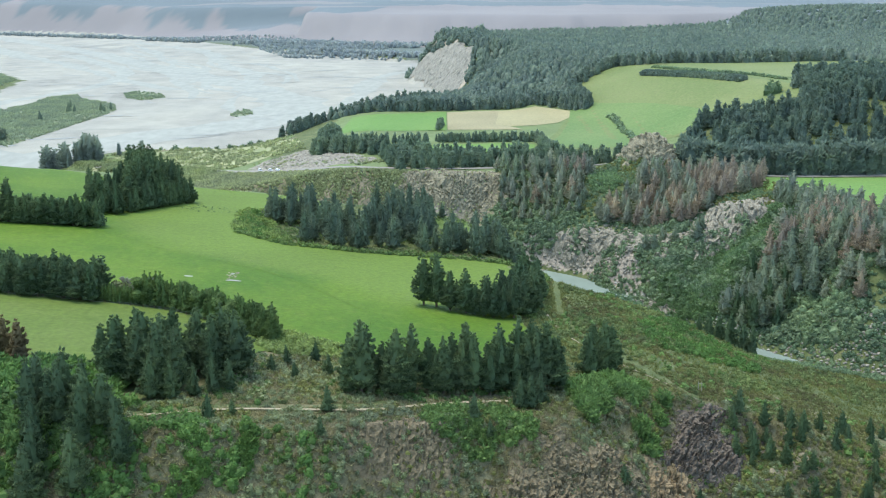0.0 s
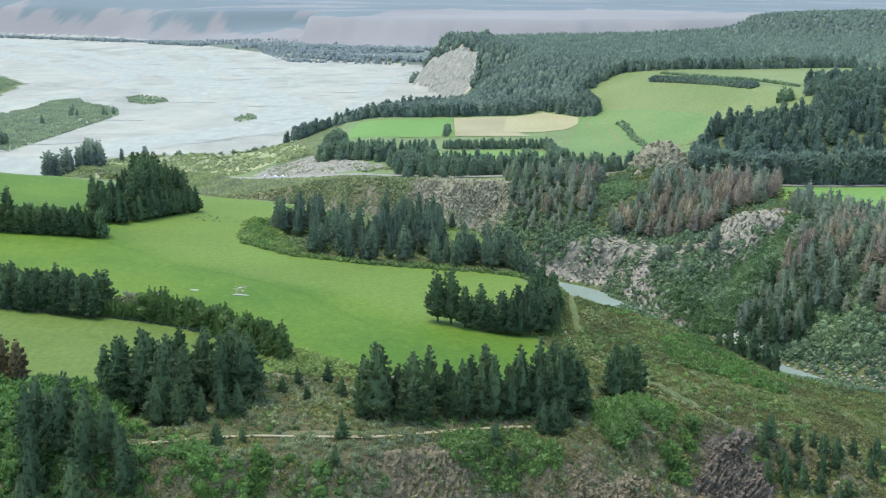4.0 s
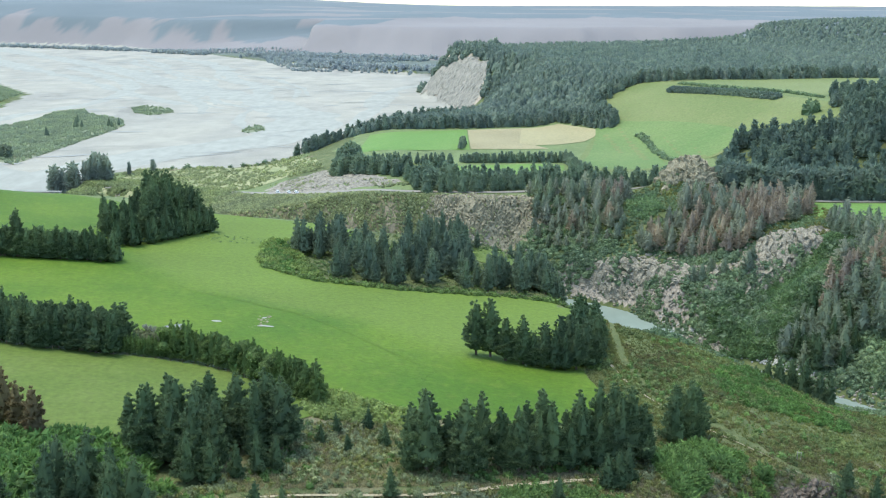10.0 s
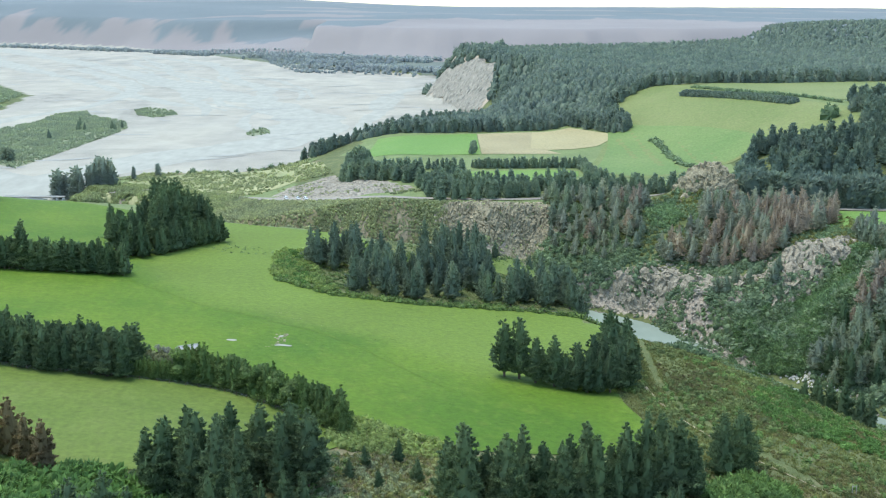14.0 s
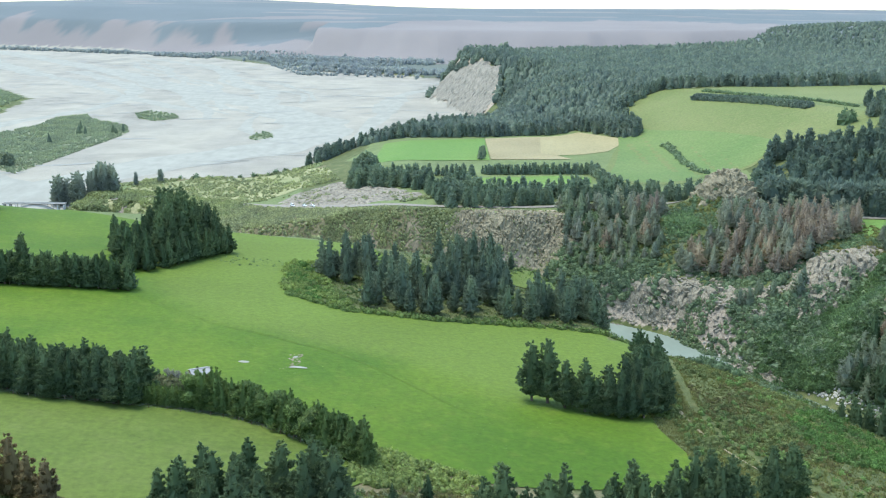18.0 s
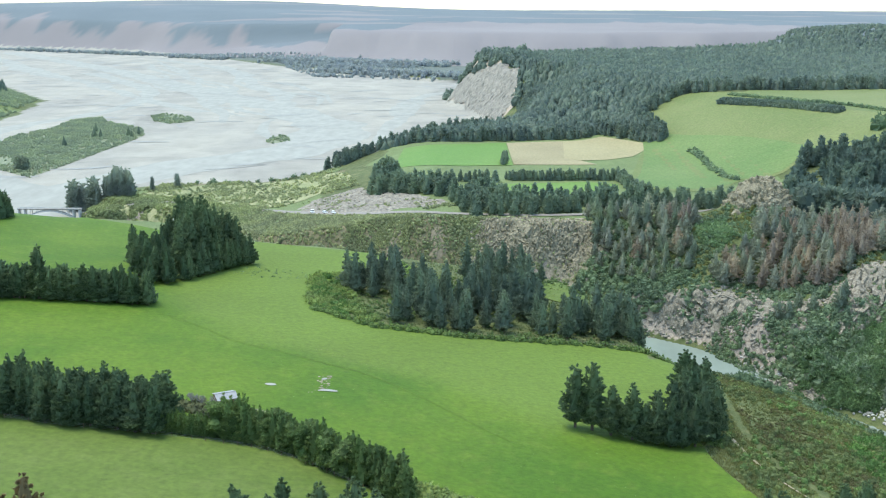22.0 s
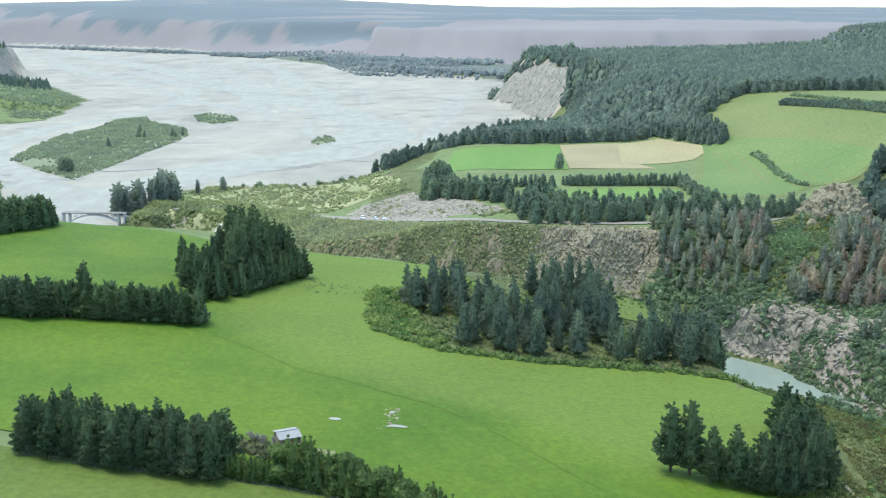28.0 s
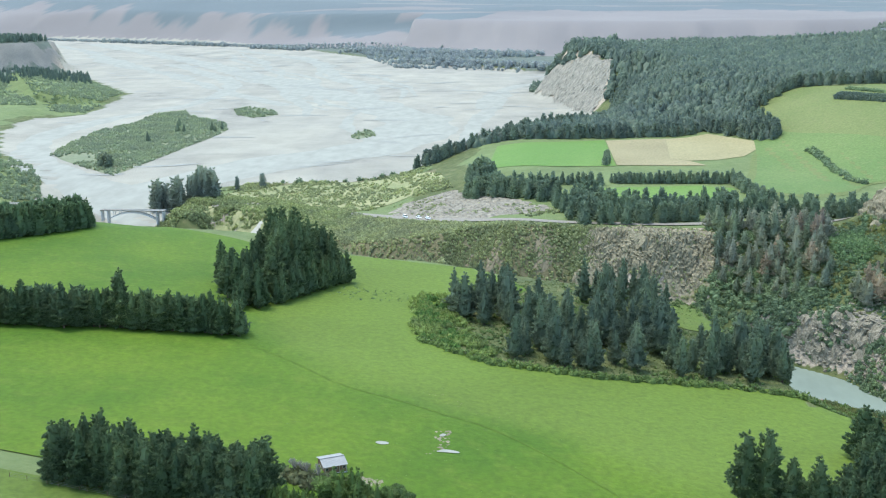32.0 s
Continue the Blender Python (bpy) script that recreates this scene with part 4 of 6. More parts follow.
stand(PINES, scatter([(-187, 556), (-174, 522), (-166, 518), (-160, 528), (-166, 560), (-176, 580)], 22, 4.6, 3), 0.66, 0.95, "tall pine clump")
TALL = scatter([(-166, 560), (-160, 530), (-155, 540), (-143, 582), (-158, 602), (-176, 586)], 34, 4.4, 33)
HEART = [q for q in TALL if abs(4.2 * (q[0] + 160) + 1.08 * (q[1] - 560)) < 38]
stand(PINES, HEART, 1.02, 1.42, "tall pine clump")
stand(PINES, [q for q in TALL if q not in HEART], 0.88, 1.12, "tall pine clump")
stand(YOUNG, row([(-170, 512), (-163, 515), (-156, 528), (-150, 546), (-143, 566), (-138, 580)], 4.5, 0.8), 0.75, 1.05, "tall pine clump")
stand(BELT_PINES + PINES, row([(-165.5, 358.5), (-143, 354), (-118, 352)], 3.0, 0.9, 3.6, 4), 0.55, 0.68, "shelter belt")
heap("pine_belt", "close dark pines of the belt beside the small paddock", "wood", SMALL_PINES, row([(-334, 530), (-290, 612), (-280, 640)], 2.6, 1.2, 4.0, 4), 0.8, 1.15, PINE, 530, 0.3)
heap("pine_belt", "inner rank of dark pines of the belt across the paddocks", "wood", SMALL_PINES + ROUND_PINES[:2], row([(-330, 449.5), (-232, 466.5), (-199, 476.5), (-157, 482)], 2.6, 1.0), 0.72, 1.0, PINE, 531, 0.3)
stand(GROVE_TREES, scatter([(-92, 548), (-88, 510), (-66, 489), (-39, 485), (8, 490), (24, 488), (30, 494), (40, 560), (36, 600), (-30, 605), (-75, 590)], 128, 4.6, 5, keep=lambda x, y: float(fbm(x, y, 42, 71, 2)) > -0.22 and not (-6 < x < 26 and 526 < y < 600)), 0.7, 1.4, "pine grove")
stand(HEDGE_PINES, row([(-120, 351), (-112, 350), (-104, 350)], 1.5, 0.3, 2.0, 2), 0.55, 0.7, "hedgerow")
stand(HEDGES + HEDGE_PINES * 4, row([(-104, 351), (-91, 349), (-79, 342), (-69, 335), (-59, 327), (-53, 320)], 2.1, 0.8, 3.0, 2), 0.85, 1.25, "hedgerow")
stand(HEDGES + HEDGE_PINES, [(-92, 357), (-89, 360), (-86, 355), (-94.5, 353.5), (-84, 351), (-88, 352.5), (-80, 347), (-98, 353)], 0.65, 0.9, "hedgerow")
stand(RUSTY, [(-121, 280), (-116, 277), (-126, 284), (-132, 283)], 0.85, 1.05, "rusty cypresses")
stand(THIN * 4 + GREENER * 2 + BROWN, scatter([(36, 742), (40, 707), (60, 690), (92, 690), (104, 742)], 52, 5.2, 6), 0.75, 1.3, "gorge wall pines")
stand(BROWN * 3 + THIN * 2, scatter([(95, 657), (114, 636), (139, 620), (159, 623), (200, 668), (214, 705), (174, 686), (137, 664), (118, 674)], 108, 4.3, 16), 0.75, 1.3, "gorge wall pines")
stand(THIN * 3 + GREENER * 2 + BROWN * 2, scatter([(128, 676), (150, 684), (174, 690), (212, 706), (180, 712), (130, 708)], 66, 4.6, 17), 0.75, 1.3, "gorge wall pines")
stand(GREENER * 2 + THIN, scatter([(196, 612), (206, 652), (222, 634), (238, 596), (228, 584)], 34, 4.6, 18), 0.7, 1.2, "gorge wall pines")
stand(GREENER * 6 + BROWN[:2] + THIN * 4, scatter([(200, 600), (228, 588), (262, 570), (256, 510), (215, 488), (180, 500), (168, 508), (176, 530), (196, 556)], 90, 4.6, 7, keep=lambda x, y: float(fbm(x, y, 40, 91, 2)) > -0.3), 0.7, 1.45, "gorge wall pines")
stand(YOUNG + GREENER * 2, scatter([(146, 528), (156, 545), (166, 538), (180, 520), (168, 506), (152, 514)], 34, 3.6, 21), 0.8, 1.3, "gorge wall pines")
stand(GREENER * 3 + BROWN * 2 + THIN, scatter([(160, 546), (172, 557), (192, 568), (215, 576), (244, 566), (222, 524), (188, 514), (172, 536)], 74, 4.4, 22), 0.8, 1.35, "gorge wall pines")
stand(GREENER * 2 + THIN * 2 + BROWN[:1], scatter([(34, 706), (44, 690), (70, 670), (88, 672), (96, 690), (60, 698)], 26, 5.5, 19), 0.6, 0.95, "gorge wall pines")
stand(GREENER, [(118, 606), (122, 603), (128, 610), (150, 606), (146, 600), (134, 604)], 0.7, 1.0, "gorge wall pines")
stand(YOUNG, [(110, 440), (113, 436), (116.5, 432), (112, 430), (120, 426), (124, 421), (119, 434), (107, 446), (127, 418)], 0.75, 1.15, "pines above the river")
stand(YOUNG, scatter([(84, 300), (110, 308), (140, 318), (130, 286), (112, 274), (92, 274), (82, 280)], 32, 3.2, 12), 0.3, 0.6, "wilding pines")
stand(YOUNG, scatter([(-150, 240), (-104, 240), (-84, 236), (-80, 222), (-100, 214), (-170, 212)], 40, 4.0, 13), 0.8, 1.25, "dark pines below the track")
stand(YOUNG, [(-30, 258), (-58, 246), (-53, 250), (-30, 242), (8, 262), (12, 258), (48, 262), (70, 268), (-46, 296), (-38, 301), (-33, 290), (-49, 288), (-42, 284), (-90, 236)], 0.3, 0.5, "wilding pines")
stand(YOUNG, [(-91, 241), (-86, 240), (-92, 234), (-80, 235), (-97, 240), (-84, 230), (-75, 229), (-77, 233)], 0.8, 1.15, "dark pines below the track")
stand(POPLARS, [(-362, 960), (-357, 957), (-352, 959), (-346, 955), (-341, 957), (-337, 953), (-331, 956), (-326, 953), (-322, 955), (-317, 953), (-313, 957), (-310, 953)], 1.15, 1.75, "riverside willows")
stand(POPLARS, [(-301, 985), (-283, 998)], 0.8, 1.0, "riverside willows")
park(BELT_PINES + PINES + OPEN_PINES + YOUNG + GROVE_TREES + BROWN + THIN + GREENER + HEDGES + HEDGE_PINES + POPLARS + RUSTY)

# ---- woods of the far terrace and the plateau ----
LEFT_WOOD = [(-108, 944), (-104, 850), (-74, 828), (-47, 806), (-42, 822), (-66, 850), (-84, 872), (-92, 944)]
heap("terrace_wood", "clump of blue-green pines above the road cutting", "wood", SMALL_PINES, spots(LEFT_WOOD, 130, 318), 0.7, 1.1, TERRACE_PINE, 318, 0.3)
TERRACE_WOOD = [(-48, 800), (-36, 742), (8, 749), (60, 766), (88, 758), (136, 772), (140, 796), (110, 790), (66, 800), (14, 806), (-28, 828)]
heap("terrace_wood", "belt of blue-green pines on the far terrace", "wood", SMALL_PINES, spots(TERRACE_WOOD, 240, 301), 0.55, 1.0, TERRACE_PINE, 301, 0.3)
ROWS = row([(-6, 958), (0, 1000)], 6, 1, 4, 1) + row([(-6, 882), (75, 884)], 3.2, 0.8, 3, 2) + row([(78, 895), (83, 819), (88, 768)], 4, 1.2, 4, 2) + row([(-70, 876), (-12, 872)], 5, 1.2, 4, 2)
heap("tree_rows", "straight rows of dark pines between far paddocks", "wood", SMALL_PINES, ROWS, 0.5, 0.72, TERRACE_PINE, 302, 0.3)
heap("far_wood", "dark wood of tall pines on the far terrace", "wood", SMALL_PINES, spots([(176, 760), (215, 752), (300, 744), (420, 760), (420, 1000), (312, 960), (300, 880), (270, 845), (222, 895), (197, 860), (176, 800)], 620, 303), 0.85, 1.35, WOOD_PINE, 303, 0.3)
heap("far_wood", "tall close front of the wood beside the road", "wood", ROUND_PINES, row([(205, 734), (255, 730), (330, 734), (400, 745)], 4.2, 1.5, 6, 3) + row([(166, 736), (180, 736), (200, 738)], 4, 1.5, 5, 2), 1.15, 1.6, WOOD_PINE, 316, 0.3)
heap("plateau_forest", "wide dark pine forest on the plateau above the river", "forest", CANOPY, spots(FOREST, 20000, 304, keep=lambda x, y: (x < 0.62 * y + 150) & ((y < 1850) | (x * 7 % 10 < 6))), 0.75, 1.35, PINE_FAR, 304, 2.4, smooth=True)
heap("plateau_forest", "close pine forest on the slope above the terrace", "forest", CANOPY, spots(FOREST, 4500, 311, keep=lambda x, y: (x < 420) & (y < 1700)), 0.8, 1.3, PINE_FAR, 311, 2.2, smooth=True)
heap("forest_edge", "pines along the forest margin and the river bluff", "forest", SMALL_PINES, row([(-158, 1072), (-132, 1112), (-100, 1150), (-62, 1192), (-27, 1236), (0, 1292), (26, 1360), (44, 1450), (48, 1550)], 4.5, 3, 6, 3)
     + row([(-95, 1118), (6, 1120), (96, 1140), (120, 1092), (140, 1052), (136, 1150), (160, 1178), (186, 1196), (218, 1172), (320, 1170), (440, 1194)], 5, 4, 6, 2), 0.7, 1.15, PINE_FAR, 305, 0.3)
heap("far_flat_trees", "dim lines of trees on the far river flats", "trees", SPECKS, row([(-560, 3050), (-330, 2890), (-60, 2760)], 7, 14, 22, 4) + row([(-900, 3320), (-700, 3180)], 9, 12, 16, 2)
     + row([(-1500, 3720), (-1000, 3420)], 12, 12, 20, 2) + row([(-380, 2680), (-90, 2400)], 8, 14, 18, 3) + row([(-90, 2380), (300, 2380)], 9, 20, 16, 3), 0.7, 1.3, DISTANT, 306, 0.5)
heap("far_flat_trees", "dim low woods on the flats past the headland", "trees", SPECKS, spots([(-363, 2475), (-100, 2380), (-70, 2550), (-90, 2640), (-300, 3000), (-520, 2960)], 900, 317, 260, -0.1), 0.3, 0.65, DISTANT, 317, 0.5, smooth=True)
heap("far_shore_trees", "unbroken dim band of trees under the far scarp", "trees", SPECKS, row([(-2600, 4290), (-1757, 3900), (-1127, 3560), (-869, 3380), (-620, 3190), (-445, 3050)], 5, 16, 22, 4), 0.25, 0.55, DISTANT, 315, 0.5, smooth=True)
heap("left_bluff_wood", "pines on the bluff across the river", "forest", TINY_PINES, spots([(-1330, 2320), (-1200, 2305), (-1122, 2360), (-1112, 2420), (-1180, 2490), (-1330, 2480)], 420, 308), 0.8, 1.2, PINE_FAR, 308, 0.3)
heap("left_bank_trees", "low trees on the far left bank", "trees", TINY_PINES, spots([(-1050, 1960), (-840, 1990), (-930, 2190), (-1150, 2300), (-1250, 2200)], 520, 309), 0.6, 1.0, PINE_FAR, 309, 0.3)
heap("headland_trees", "dark pines crowning the river headland", "trees", CANOPY, spots([(-70, 1900), (-64, 1960), (-20, 2000), (80, 2010), (70, 1900), (20, 1905), (-20, 1925)], 240, 310), 1.2, 1.9, PINE_FAR, 310, 0.3)
heap("headland_trees", "dark pines on the cliff top over the braided river", "trees", CANOPY, spots([(-44, 1880), (-6, 1806), (26, 1748), (46, 1690), (46, 1622), (32, 1566), (60, 1560), (84, 1700), (60, 1840), (30, 1900), (-10, 1915)], 330, 312), 1.0, 1.6, PINE_FAR, 312, 0.3)
# ---- scrub ----
SLOPE_TRACK = [(57, 505), (50, 462), (47, 425), (45, 396), (48, 364), (60, 334), (70, 314), (77, 301)]
BROW_TRACK = [(-80, 244), (-56, 256), (-45, 259), (-33, 262), (-20, 266), (-7, 275), (10, 283), (20, 286)]


def off_track(x, y):
    return np.minimum(line_distance(x, y, SLOPE_TRACK), line_distance(x, y, BROW_TRACK)) > 1.5


SLOPE_RING = [(40, 430), (33, 355), (45, 318), (70, 300), (130, 310), (165, 345), (190, 420), (165, 465), (140, 490), (118, 535), (95, 580), (70, 600), (48, 500)]
heap("heath", "olive tussock and heath on the river slope", "scrub", GRASS, spots(SLOPE_RING, 20000, 401, keep=off_track), 0.6, 1.5, HEATH, 401)
heap("slope_scrub", "patches of green scrub on the river slope", "scrub", SHRUBS, spots(SLOPE_RING, 2600, 402, 26, 0.2, keep=off_track), 0.6, 1.8, SLOPE_GREEN, 402)
heap("heather", "brown heather and bracken in bands on the river slope", "scrub", TUSSOCKS, spots(SLOPE_RING, 7000, 452, 18, 0.05, keep=off_track), 0.5, 1.3, BRACKEN, 452)
heap("slope_bushes", "bright green bushes on the river slope", "scrub", SHRUBS, spots(SLOPE_RING, 520, 403, 24, 0.4), 0.7, 2.0, BUSH, 403)
TAN_FACE = [(22, 266), (40, 272), (54, 277), (62, 268), (56, 244), (38, 226), (10, 226), (10, 246)]
FRONT_RING = [(-112, 238), (-75, 250), (-58, 280), (-58, 300), (-28, 312), (0, 302), (40, 318), (70, 302), (130, 312), (150, 285), (60, 232), (-20, 200), (-130, 185)]
heap("dry_grass", "straw-coloured dry grass on the steep front slope", "grass", GRASS, spots(FRONT_RING, 36000, 404, keep=off_track), 0.7, 1.5, DRY, 404)
heap("front_scrub", "grey-green scrub on the steep front slope", "scrub", SHRUBS, spots(FRONT_RING, 5200, 405, 20, -0.2, keep=off_track), 0.4, 1.4, HEATH, 405)
FRONT_LEFT = [(-110, 240), (-80, 240), (-42, 254), (-31, 252), (-32, 225), (-40, 200), (-130, 185)]
heap("front_bushes", "leafy green bushes on the steep front slope", "scrub", SHRUBS, spots(FRONT_LEFT, 1000, 406, 13, 0.15), 0.9, 2.5, BUSH_BRIGHT, 406)
heap("front_bushes", "leafy bush clumps below the brow track", "scrub", BUSHES, spots([(-72, 238), (-60, 240), (-54, 234), (-60, 224), (-72, 228)], 90, 447, 8, -0.1), 1.0, 2.4, BUSH_BRIGHT, 447)
heap("front_bushes", "leafy bush clumps in the middle of the front slope", "scrub", BUSHES, spots([(-48, 244), (-38, 246), (-34, 240), (-40, 232), (-50, 236)], 60, 448, 8, -0.1), 1.0, 2.2, BUSH, 448)
heap("front_scrub", "grey-green broom and matagouri on the front slope", "scrub", BUSHES, spots(FRONT_RING, 2600, 443, 18, -0.1, keep=lambda x, y: off_track(x, y) & (~inside(x, y, TAN_FACE) | (fbm(x, y, 8, 79, 2) > 0.3))), 0.5, 1.6, GREY_SCRUB, 443)
heap("front_scrub", "dark low scrub in patches on the front slope", "scrub", SHRUBS, spots(FRONT_RING, 1400, 444, 9, 0.25, keep=off_track), 0.5, 1.3, DARK_GRASS, 444)
heap("front_bushes", "green bush under the front pine belt", "scrub", BUSHES, spots([(0, 270), (8, 272), (24, 268), (24, 260), (8, 252), (-4, 252), (-6, 262)], 240, 442), 0.9, 2.2, BUSH, 442)
heap("front_bushes", "scattered green bushes on the dry brow", "scrub", SHRUBS, spots(FRONT_RING, 600, 435, 14, 0.35, keep=lambda x, y: ~inside(x, y, TAN_FACE)), 0.7, 1.8, BUSH, 435)
heap("front_bushes", "dense green bush on the brow of the slope", "scrub", BUSHES, spots([(36, 296), (52, 312), (60, 304), (68, 290), (65, 281), (50, 273), (40, 272)], 640, 407, 12, -0.25), 1.3, 3.2, BUSH, 407)
heap("front_bushes", "dense native bush below the track", "scrub", BUSHES, spots([(-180, 275), (-118, 268), (-88, 262), (-78, 250), (-92, 220), (-110, 195), (-200, 200)], 1100, 408), 1.8, 4.2, BUSH_BRIGHT, 408)
heap("front_bushes", "bright native bush along the paddock foot", "scrub", BUSHES, spots([(-185, 280), (-128, 274), (-102, 276), (-84, 268), (-84, 258), (-104, 250), (-185, 250)], 620, 441), 2.0, 3.8, BUSH_BRIGHT, 441)
heap("edge_scrub", "yellow-green gorse and broom at the paddock edge", "scrub", SHRUBS, spots([(-109, 566), (-107, 545), (-101, 500), (-75, 480), (-72, 492), (-82, 512), (-90, 548), (-96, 570)], 620, 409, 10, -0.2), 1.0, 2.6, YELLOW_SCRUB, 409)
heap("edge_scrub", "leafy green bushes in front of the grove", "scrub", BUSHES, spots([(-107, 560), (-104, 540), (-99, 502), (-75, 481), (-72, 488), (-84, 508), (-92, 548), (-98, 566)], 150, 453, 9, -0.1), 1.0, 2.4, BUSH_BRIGHT, 453)
heap("edge_scrub", "low green hedge of scrub along the paddock edge", "scrub", SHRUBS, row([(-100, 499), (-75, 479), (-39, 477), (9, 483), (29, 480), (46, 468), (40, 425), (32, 380)], 1.2, 1.0, 1.8, 2), 0.8, 2.5, HEDGE_BRIGHT, 410)
heap("edge_scrub", "scrub around the pointed paddock corner", "scrub", SHRUBS, spots([(-58, 334), (-38, 326), (-20, 313), (-26, 304), (-52, 306), (-60, 318)], 420, 411), 0.7, 2.0, YELLOW_SCRUB, 411)
PALE_FACES = [(69, 655), (84, 657), (104, 646), (118, 628), (140, 613), (158, 622), (176, 627), (198, 642), (203, 628), (188, 604), (163, 588), (139, 590), (122, 595), (107, 618), (90, 634)]
GORGE_RING = [(36, 700), (60, 668), (84, 655), (140, 632), (190, 608), (262, 592), (262, 480), (205, 468), (165, 500), (144, 532), (116, 580), (112, 610), (92, 640), (60, 664)]
heap("gorge_bush", "deep green bush in the gorge", "scrub", SHRUBS, spots(GORGE_RING, 4200, 412, 34, -0.1, keep=lambda x, y: ~((x > 70) & (x < 200) & (y > 596 + 0.12 * (200 - x)) & (y < 668)) | (fbm(x, y, 14, 77, 2) > 0.45)), 1.3, 4.2, BUSH_DULL, 412)
heap("gorge_bush", "bright green bush filling the side gully", "scrub", BUSHES, spots([(124, 578), (135, 566), (167, 586), (190, 612), (204, 612), (196, 600), (172, 558), (155, 547), (145, 535), (130, 545)], 1300, 413, keep=lambda x, y: ~inside(x, y, PALE_FACES)), 1.3, 3.4, BUSH_GULLY, 413)
heap("gorge_bush", "low bush over the whole gorge wall", "scrub", SHRUBS, spots([(36, 735), (60, 668), (92, 640), (116, 612), (118, 585), (145, 535), (165, 502), (205, 470), (262, 480), (262, 592), (238, 590), (222, 632), (205, 658), (160, 706), (120, 738)], 5200, 449, keep=lambda x, y: ~inside(x, y, PALE_FACES)), 0.9, 2.3, BUSH_DULL, 449)
heap("gorge_bush", "dense bush clothing the side gully walls", "scrub", BUSHES, spots([(110, 560), (126, 590), (160, 606), (192, 622), (206, 606), (184, 566), (160, 546), (140, 532), (124, 552)], 1500, 440, keep=lambda x, y: ~inside(x, y, PALE_FACES)), 1.2, 3.0, BUSH_GULLY, 440)
heap("gorge_bush", "bright green bush high on the gorge wall", "scrub", SHRUBS, spots([(100, 722), (118, 724), (116, 690), (106, 682), (96, 694)], 300, 414), 1.4, 2.8, BUSH_GULLY, 414)
ROAD_RING = [(-235, 828), (-150, 733), (-60, 697), (30, 682), (36, 735), (-40, 742), (-88, 760), (-138, 822), (-190, 895), (-215, 930)]
heap("bank_scrub", "grey-green scrub on the bank below the road", "scrub", SHRUBS, spots(ROAD_RING, 3000, 415, keep=lambda x, y: (x < -72) | (fbm(x, y, 10, 78, 2) > 0.35)), 0.8, 2.0, GORSE, 415)
heap("bank_scrub", "pale dry growth on the bank below the road", "scrub", SHRUBS, spots(ROAD_RING, 4200, 427), 0.6, 1.5, PALE_SCRUB, 427)
drape("rough_pasture", [(-325, 920), (-262, 872), (-235, 848), (-190, 905), (-166, 902), (-150, 925), (-124, 962), (-150, 1040), (-195, 1030), (-290, 1000)], ROUGH, "rough dry pasture on the low river terrace", 8, 0.35, "pasture", 2)
LOW_RING = [(-340, 925), (-235, 835), (-190, 898), (-168, 895), (-150, 915), (-118, 915), (-150, 1060), (-200, 1050), (-300, 1015)]
heap("terrace_scrub", "pale gorse and broom on the low river terrace", "scrub", SHRUBS, spots(LOW_RING, 2200, 416, 50, 0.05), 0.9, 2.4, PALE_SCRUB, 416)
heap("terrace_bushes", "round dark bushes along the river shore", "scrub", SHRUBS, row([(-275, 1015), (-217, 1030), (-185, 1045), (-172, 1075)], 9, 4), 2.5, 5.0, BUSH_DULL, 417)
GROVE_FLOOR = [(-97, 548), (-95, 506), (-73, 487), (-39, 484), (9, 490), (29, 487), (46, 476), (58, 530), (48, 610), (-30, 632), (-85, 612)]
drape("rough_pasture", [(-8, 600), (14, 604), (26, 596), (26, 572), (14, 556), (-4, 560)], PALE_PADDOCK, "small grassy clearing behind the pine grove", 4, 0.35, "pasture", 2)
heap("grove_scrub", "low green scrub under the pine grove", "scrub", SHRUBS, spots(GROVE_FLOOR, 1500, 418, 25, 0.0), 0.5, 1.4, HEDGE, 418)
heap("grove_grass", "dark grass under the pine grove", "grass", GRASS, spots(GROVE_FLOOR, 9000, 432), 0.5, 1.0, DARK_GRASS, 432)
heap("cut_scrub", "scrub on the bare road cutting", "scrub", SHRUBS, spots([(-165, 900), (-108, 875), (-75, 815), (-41, 778), (-60, 765), (-135, 830)], 300, 419, 14, 0.1), 0.8, 1.9, GORSE, 419)
heap("hedge_line", "winding line of bushes across the hill paddock", "hedge", SHRUBS, row([(155, 995), (158, 970), (156, 930), (160, 890), (164, 876)], 3, 1.5, 2, 2), 2.2, 3.8, BUSH_DULL, 420)
heap("edge_scrub", "grey-green scrub behind the small paddock", "scrub", SHRUBS, spots([(-196, 668), (-150, 640), (-90, 640), (-60, 680), (-120, 700), (-175, 700)], 800, 421, 40, -0.2), 1.0, 2.4, GORSE, 421)
ISLAND = [(-559, 1200), (-579, 1298), (-588, 1409), (-572, 1479), (-583, 1583), (-551, 1620), (-525, 1564), (-456, 1487), (-433, 1424), (-430, 1350), (-435, 1283), (-439, 1184), (-442, 1130), (-447, 1087), (-492, 1129)]
ISLET_A = [(-489, 1641), (-476, 1679), (-433, 1642), (-406, 1579), (-431, 1539), (-463, 1571)]
ISLET_B = [(-271, 1358), (-267, 1414), (-250, 1410), (-243, 1364), (-261, 1335)]
for ring, many in ((ISLAND, 5600), (ISLET_A, 300), (ISLET_B, 90)):
    drape("river_island", ring, ISLE, "low scrubby island in the braided river", 14, 0.2, "island", 2)
    heap("island_scrub", "green willow scrub on a river island", "scrub", SHRUBS, spots(ring, many, 422, 90, -0.6), 0.8, 2.6, ISLE_SCRUB, 423, -0.1)
